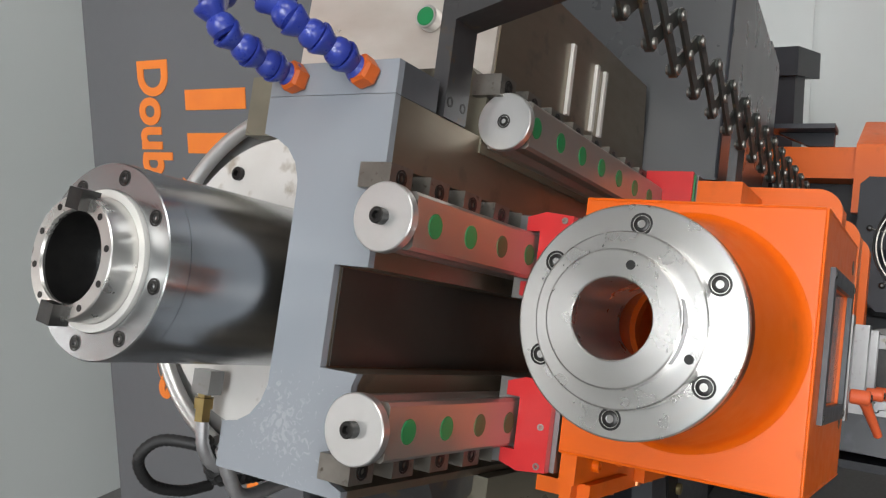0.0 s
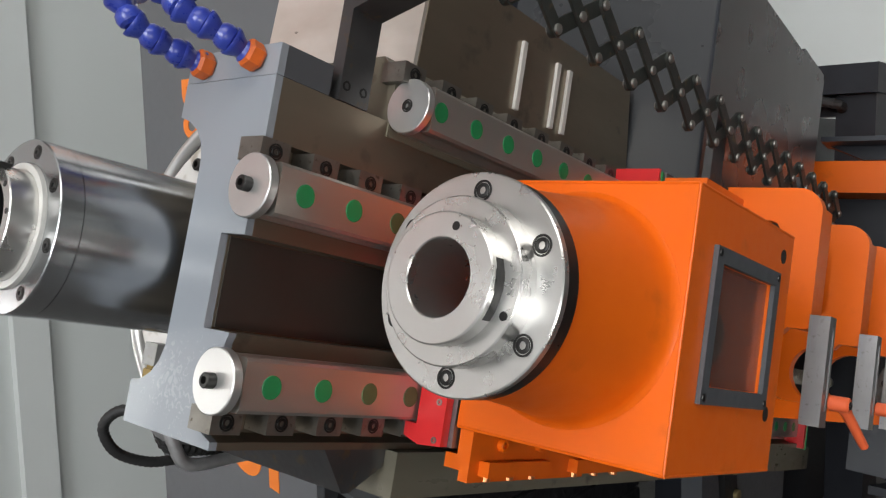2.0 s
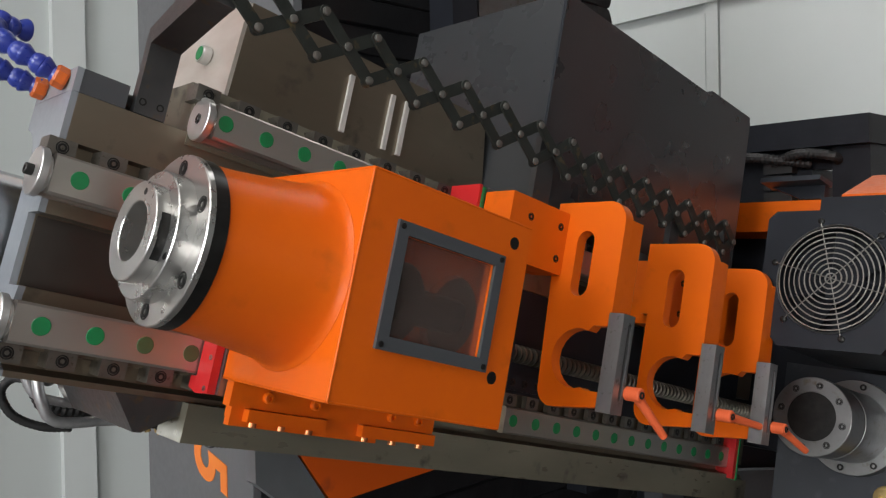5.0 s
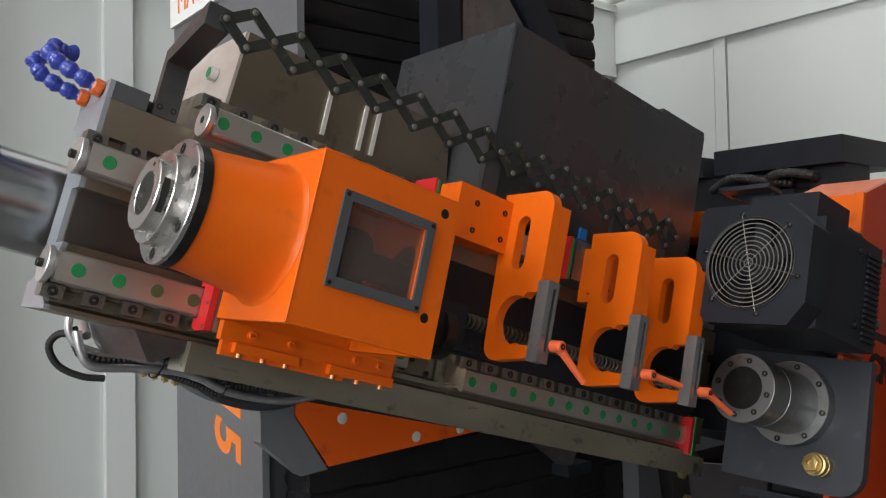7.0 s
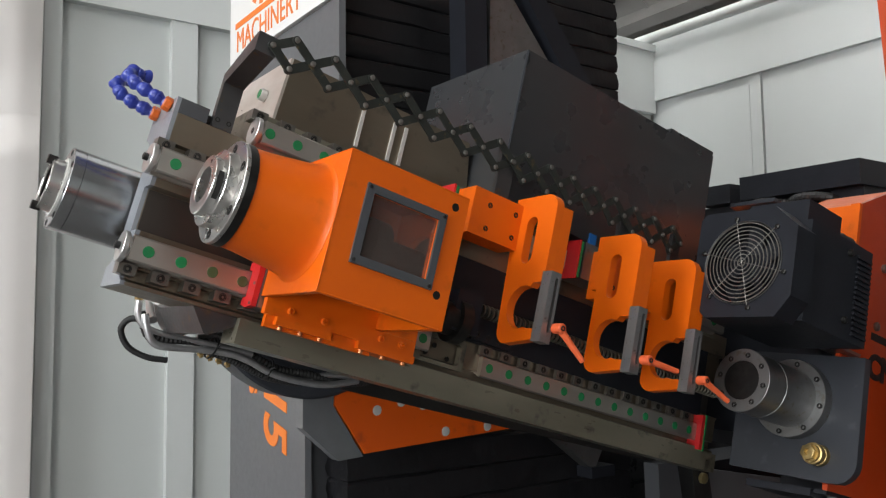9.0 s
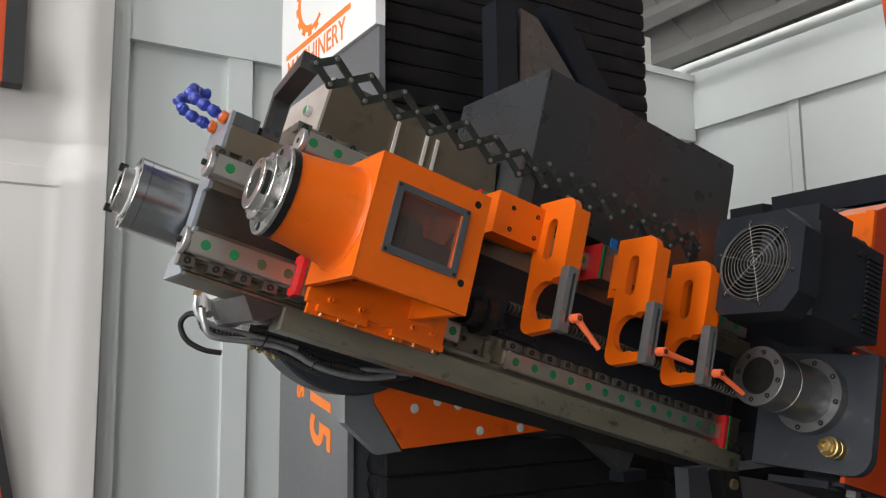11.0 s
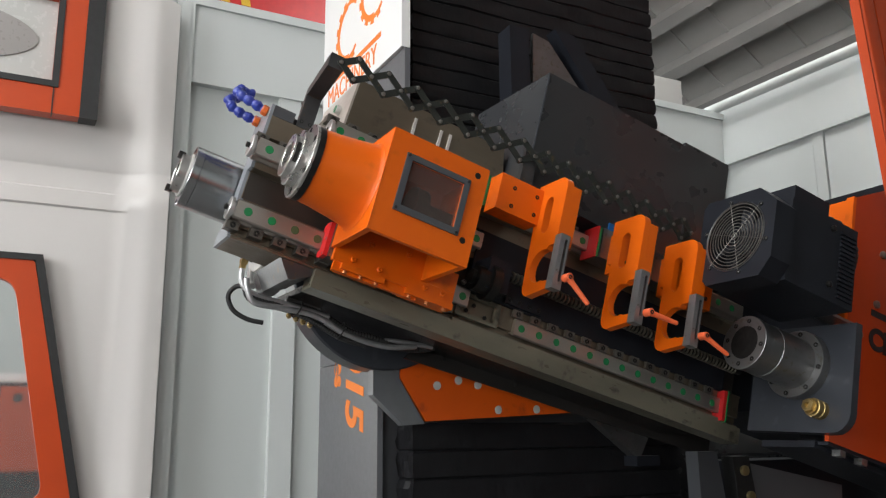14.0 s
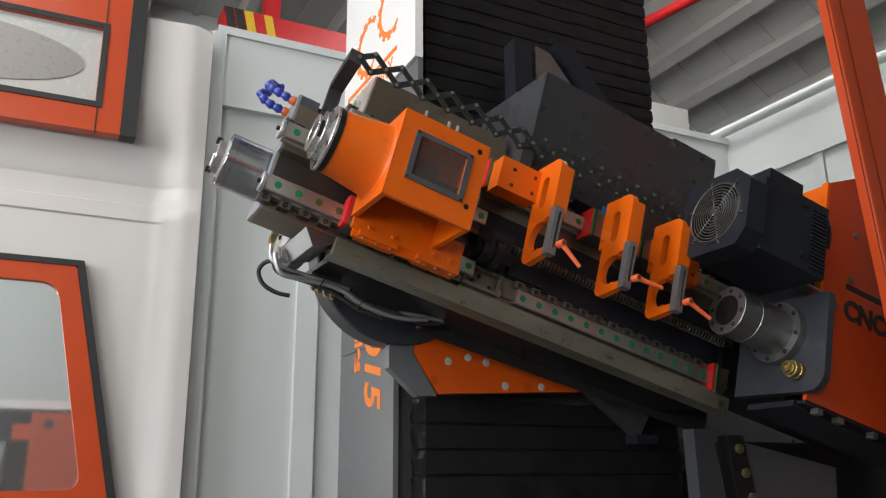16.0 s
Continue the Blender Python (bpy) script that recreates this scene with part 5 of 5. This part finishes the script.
part("fitting", lathe((0.090, 0.325, -0.040), (-0.05, 0, 1), [(-0.012, 0.009), (0.002, 0.009), (0.0022, 0.0115), (0.014, 0.0115), (0.0142, 0.008), (0.022, 0.008)], 6), BRASS, c1, "brass hose fitting", sharp=20)
part("mount", box(0.081, 0.101, 0.312, 0.338, -0.022, 0.004, 0.002), GREY_STEEL, c1)
cable("conduit", "bright braided metal conduit along the underside", [(0.106, 0.304, -0.078), (0.119, 0.301, -0.108), (0.147, 0.301, -0.134), (0.219, 0.301, -0.124), (0.295, 0.298, -0.114), (0.351, 0.294, -0.118), (0.41, 0.296, -0.132), (0.487, 0.301, -0.134), (0.56, 0.301, -0.126), (0.64, 0.306, -0.098)], 0.0078, BRAID, 0.0006)
cable("conduit", "bright braided metal conduit along the underside", [(0.36, 0.33, -0.118), (0.43, 0.335, -0.135), (0.508, 0.33, -0.128), (0.546, 0.325, -0.108), (0.608, 0.32, -0.094), (0.698, 0.32, -0.080)], 0.0065, BRAID, 0.0005)
cable("corrugated_hose", "black corrugated cable hose", [(0.103, 0.33, -0.073), (0.125, 0.328, -0.108), (0.164, 0.324, -0.118), (0.221, 0.322, -0.108), (0.288, 0.32, -0.098), (0.353, 0.319, -0.101), (0.434, 0.321, -0.118), (0.509, 0.324, -0.112), (0.598, 0.327, -0.112), (0.662, 0.33, -0.098), (0.71, 0.332, -0.076)], 0.0085, BLACK_RUBBER, 0.0018)
cable("corrugated_hose", "black corrugated cable hose", [(0.112, 0.335, -0.085), (0.135, 0.334, -0.120), (0.19, 0.330, -0.122), (0.26, 0.325, -0.118), (0.34, 0.325, -0.128), (0.42, 0.33, -0.142), (0.50, 0.335, -0.138)], 0.0070, BLACK_RUBBER, 0.0014)
cable("black_hose", "black rubber hose looped below the arm", [(0.125, 0.350, -0.086), (0.104, 0.40, -0.088), (0.098, 0.425, -0.114), (0.125, 0.43, -0.146), (0.170, 0.425, -0.158), (0.214, 0.42, -0.154)], 0.0064, BLACK_RUBBER, 0.0010)
for x, y, z in ((0.268, 0.312, -0.110), (0.405, 0.312, -0.125)):
    tie = thing("cable_tie", (x, y, z), "black cable tie round the hoses", "cable tie", "cable ties")
    part("band", lathe((x, y, z), (1, 0.1, -0.2), [(-0.002, 0.024), (-0.002, 0.0255), (0.002, 0.0255), (0.002, 0.024)], 20, closed=True), BLACK_RUBBER, tie)
    part("tail", rod((x, y - 0.024, z), (x + 0.004, y - 0.036, z + 0.006), 0.0016, 6), BLACK_RUBBER, tie)
for k in range(4):
    fit_ = thing("hose_fitting", (0.255 + 0.022 * k, 0.345, -0.120), "small brass hose fitting below the hoses", "fitting", "brass fittings")
    part("body", lathe((0.255 + 0.022 * k, 0.345, -0.118 - 0.002 * k), (0.4, -0.2, -1), [(-0.02, 0.004), (0, 0.0055), (0.006, 0.0055), (0.0062, 0.008), (0.013, 0.008), (0.0132, 0.005), (0.018, 0.005)], 6), BRASS, fit_, sharp=20)
part("mount_plate", box(0.24, 0.34, 0.340, 0.350, -0.118, -0.0725, 0.001), GREY_STEEL, fit_)

# ---------------------------------------------------------------- rear housing of the arm and the sliding door
rear_cover = thing("rear_housing", (2.0, -0.02, -0.12), "orange sheet metal rear housing with black lettering, shade coloured into its side panel", "housing")
# side away from the light gets the darker orange; front faces stay ORANGE
part("side_panel", prism([(1.612, -0.112), (2.60, -0.112), (2.60, 0.740), (1.810, 0.740), (1.645, 0.640), (1.645, 0.2265), (1.612, 0.2265)], "y", -0.335, -0.322, 0.002), DARKENED_ORANGE, rear_cover)
# black blocks fill the housing's opening in place of its inner shade
part("opening_fill", box(1.75, 2.60, -0.3215, 0.36, 0.020, 0.560, 0.004), MOTOR_BLACK, rear_cover, "black block standing for the dark opening behind the motor")
part("opening_fill_low", box(1.75, 2.60, -0.3215, -0.12, -0.108, 0.0195, 0.004), MOTOR_BLACK, rear_cover)
# black strip closing the space below the side panel
part("under_strip", prism([(1.60, -0.1135), (1.60, -0.132), (2.60, -0.150), (2.60, -0.1135)], "y", -0.300, -0.12, 0.003), MOTOR_BLACK, rear_cover, "black strip along the underside of the housing")
part("tray_lip", box(1.612, 2.60, -0.334, -0.301, -0.122, -0.1125, 0.001), MOTOR_BLACK, rear_cover)
for x in (1.66, 1.75, 1.90, 2.05):
    part("clip", box(x, x + 0.022, -0.336, -0.310, -0.140, -0.1225, 0.001), GREY_STEEL, rear_cover, "small steel clip")
part("front_wall", prism([(1.645, 0.470), (1.645, 0.639), (1.810, 0.739), (2.60, 0.739), (2.60, 0.5605), (1.672, 0.5605), (1.672, 0.470)], "y", -0.3215, -0.130, 0.002), ORANGE, rear_cover, "orange front wall over the motor opening")
part("top_cover", box(1.680, 2.60, -0.1295, 0.36, 0.5605, 0.640, 0.002), ORANGE, rear_cover)
part("edge_strip", box(1.632, 1.6448, -0.337, -0.312, 0.228, 0.638, 0.001), ORANGE, rear_cover)
cnc = words("CNC", 0.088, (0, 0, 0), Matrix(((1, 0, 0), (0, 0, -1), (0, 1, 0))), INK_BLACK, rear_cover, bold=0.004)
cnc.data.transform(Matrix.Translation((1.742, -0.3362, 0.200)))
part("bar", prism([(1.745, 0.297), (2.05, 0.297), (2.05, 0.317), (1.745, 0.317)], "y", -0.3362, -0.3352), INK_BLACK, rear_cover)
for x, z in ((1.764, 0.336), (1.70, 0.222), (1.778, 0.50)):
    part("bolt", lathe((x, -0.335, z), (0, -1, 0), [(-0.001, 0.012), (0.006, 0.012), (0.008, 0.009), (0.008, 0.004)], 20), RIVET, rear_cover)
part("top_bracket", box(1.55, 1.66, -0.36, -0.30, 0.228, 0.236, 0.001), GREY_STEEL, rear_cover)
part("bracket_shelf", box(1.630, 1.700, -0.080, 0.072, 0.676, 0.688, 0.001), PLATE_GREY, rear_cover, "dark grey bracket shelf")
part("shelf_support", prism([(-0.075, 0.6755), (0.060, 0.6755), (-0.02, 0.6405), (-0.075, 0.6405)], "x", 1.674, 1.698, 0.001), MOTOR_BLACK, rear_cover)
hose_c = thing("motor_conduit", (1.50, -0.30, 0.46), "black corrugated motor cable conduit", "cable")
part("hose", tube([(1.44, -0.355, 0.470), (1.50, -0.378, 0.478), (1.555, -0.384, 0.456), (1.60, -0.365, 0.430), (1.66, -0.310, 0.41)], 0.020, 14, ribs=0.003), BLACK_RUBBER, hose_c)

door = thing("sliding_door", (1.8, -0.45, 0.0), "orange sliding enclosure door with rounded edge post, shade put into its colour", "door", at=Matrix.Identity(4))
part("post", prism(round_rect(1.735, 1.80, -0.478, -0.440, 0.012, 5), "z", 0.0, 3.4), DARKENED_ORANGE, door)
part("lip", box(1.728, 1.7345, -0.474, -0.444, 0.0, 3.4, 0.001), DARKENED_ORANGE, door)
part("panel", plate_with_holes([(1.805, 0.0), (3.6, 0.0), (3.6, 3.4), (1.805, 3.4)], [[(1.93, 1.0), (3.48, 1.0), (3.48, 3.2), (1.93, 3.2)]], "y", -0.475, -0.445), DARKENED_ORANGE, door)
door_glass = part("pane", box(1.931, 3.479, -0.462, -0.456, 1.001, 3.199, 0), CLEAR, door, "clear glass pane")
door_glass.visible_shadow = False
for leaf in door.children:                              # the door's front edge leans towards the machine
    for v in leaf.data.vertices:
        v.co.x -= 0.055 + 0.097 * (v.co.z - 2.0)

# dark equipment beyond the motor
rack = thing("cable_carrier", (2.85, 0.22, 0.0), "black cable carrier tray on a post beyond the motor", "cable carrier", at=Matrix.Identity(4))
part("tray", box(2.70, 3.20, 0.17, 0.70, 1.625, 1.725, 0.008), MOTOR_BLACK, rack)
part("small_tray", box(2.74, 3.10, 0.78, 0.96, 1.63, 1.715, 0.008), MOTOR_BLACK, rack)
part("lower_tray", box(2.78, 3.20, 0.40, 0.97, 1.20, 1.55, 0.01), MOTOR_BLACK, rack)
part("pillar", box(2.75, 2.95, 0.185, 0.315, 0.0, 1.6245, 0.004), MOTOR_BLACK, rack)
part("crossbar", box(2.80, 2.90, 0.3155, 0.97, 1.551, 1.6245, 0.004), MOTOR_BLACK, rack)
for k in range(11):
    part("chain_link", box(2.735, 2.779, 0.455, 0.565, 0.94 + 0.06 * k, 0.992 + 0.06 * k, 0.008), BLACK_RUBBER, rack, "black cable chain link")
for k in range(2):
    part("loose_hose", tube([(2.76, 0.75 - 0.2 * k, 1.57), (2.70, 0.62 - 0.2 * k, 1.605), (2.71, 0.50 - 0.2 * k, 1.59), (2.77, 0.40 - 0.1 * k, 1.57)], 0.016, 10, ribs=0.003), BLACK_RUBBER, rack)

lower_rear = thing("lower_rear_parts", (2.6, 0.8, 0.0), "grey leg, panel and rollers below the arm with an added black box", "conveyor", at=Matrix.Identity(4))
# black box added to darken the space below the arm's rear
part("body", box(1.95, 4.2, 0.42, 0.60, 0.0, 0.62, 0.004), MOTOR_BLACK, lower_rear)
part("grey_leg", prism([(1.71, 0.0), (1.70, 0.66), (1.79, 0.66), (1.90, 0.0)], "y", 0.34, 0.40, 0.002), DARK_GREY, lower_rear, "grey steel leg")
part("pale_panel", prism([(2.06, 0.0), (1.965, 0.615), (2.46, 0.52), (2.40, 0.0)], "y", 0.36, 0.40, 0.002), COLUMN_GREY, lower_rear, "grey sheet panel")
for k in range(4):
    part("roller", lathe((1.925 + 0.022 * k, 0.35, 0.59 - 0.09 * k), (0, -1, 0), [(0, 0.018), (0.012, 0.018), (0.014, 0.014)], 16), BRASS_DULL, lower_rear, "yellowish roller")
part("chain_guard", prism([(1.88, 0.64), (1.96, 0.64), (2.06, 0.0), (1.94, 0.0)], "y", 0.353, 0.41, 0.002), BLACK_RUBBER, lower_rear)

# screen added as a dark backdrop at the lower right
bed = thing("dark_backdrop", (2.9, 1.3, 0.0), "black ribbed screen added to darken the space behind the arm", "cover", at=Matrix.Identity(4))
part("front", box(1.95, 4.2, 1.25, 1.30, 0.0, 1.25, 0.004), COVER_BLACK, bed)
for k in range(5):
    part("rib", box(1.95, 4.2, 1.243, 1.2495, 0.12 + 0.24 * k, 0.135 + 0.24 * k, 0.001), MOTOR_BLACK, bed)

hanger = thing("hanging_bracket", (1.45, 0.53, 0.70), "worn grey steel wedge bracket below the skirt plate", "bracket", at=Matrix.Identity(4))
part("wedge", prism([(1.345, 0.800), (1.64, 0.736), (1.575, 0.632)], "y", 0.50, 0.545, 0.002), GREY_STEEL, hanger)
part("shoe", box(1.555, 1.66, 0.49, 0.56, 0.610, 0.645, 0.003), MOTOR_BLACK, hanger)
part("bolt", lathe((1.40, 0.50, 0.768), (0, -1, 0), [(-0.001, 0.013), (0.004, 0.013), (0.005, 0.010)], 18), RIVET, hanger)
STRUT_A, STRUT_B = (1.235, 2.20), (1.50, 1.86)
strut = thing("column_strut", (1.4, 0.45, 1.9), "black strut and grey gusset above the cover", "strut", at=Matrix.Identity(4))
bar = prism([(STRUT_A[0], STRUT_A[1]), (STRUT_A[0] + 0.09, STRUT_A[1] - 0.01), (STRUT_B[0] + 0.08, STRUT_B[1]), (STRUT_B[0] - 0.03, STRUT_B[1])], "y", 0.44, 0.50, 0.002)
part("bar", bar, MOTOR_BLACK, strut)
part("gusset", prism([(STRUT_A[0] - 0.09, STRUT_A[1] - 0.03), (STRUT_A[0] - 0.02, STRUT_A[1] - 0.05), (STRUT_B[0] - 0.05, STRUT_B[1]), (STRUT_A[0] - 0.10, STRUT_B[1])], "y", 0.455, 0.47, 0.001), GREY_STEEL, strut, "grey steel gusset")
part("post", box(STRUT_A[0] - 0.20, STRUT_A[0] - 0.12, 0.44, 0.52, 1.45, STRUT_A[1] - 0.03, 0.003), MOTOR_BLACK, strut)
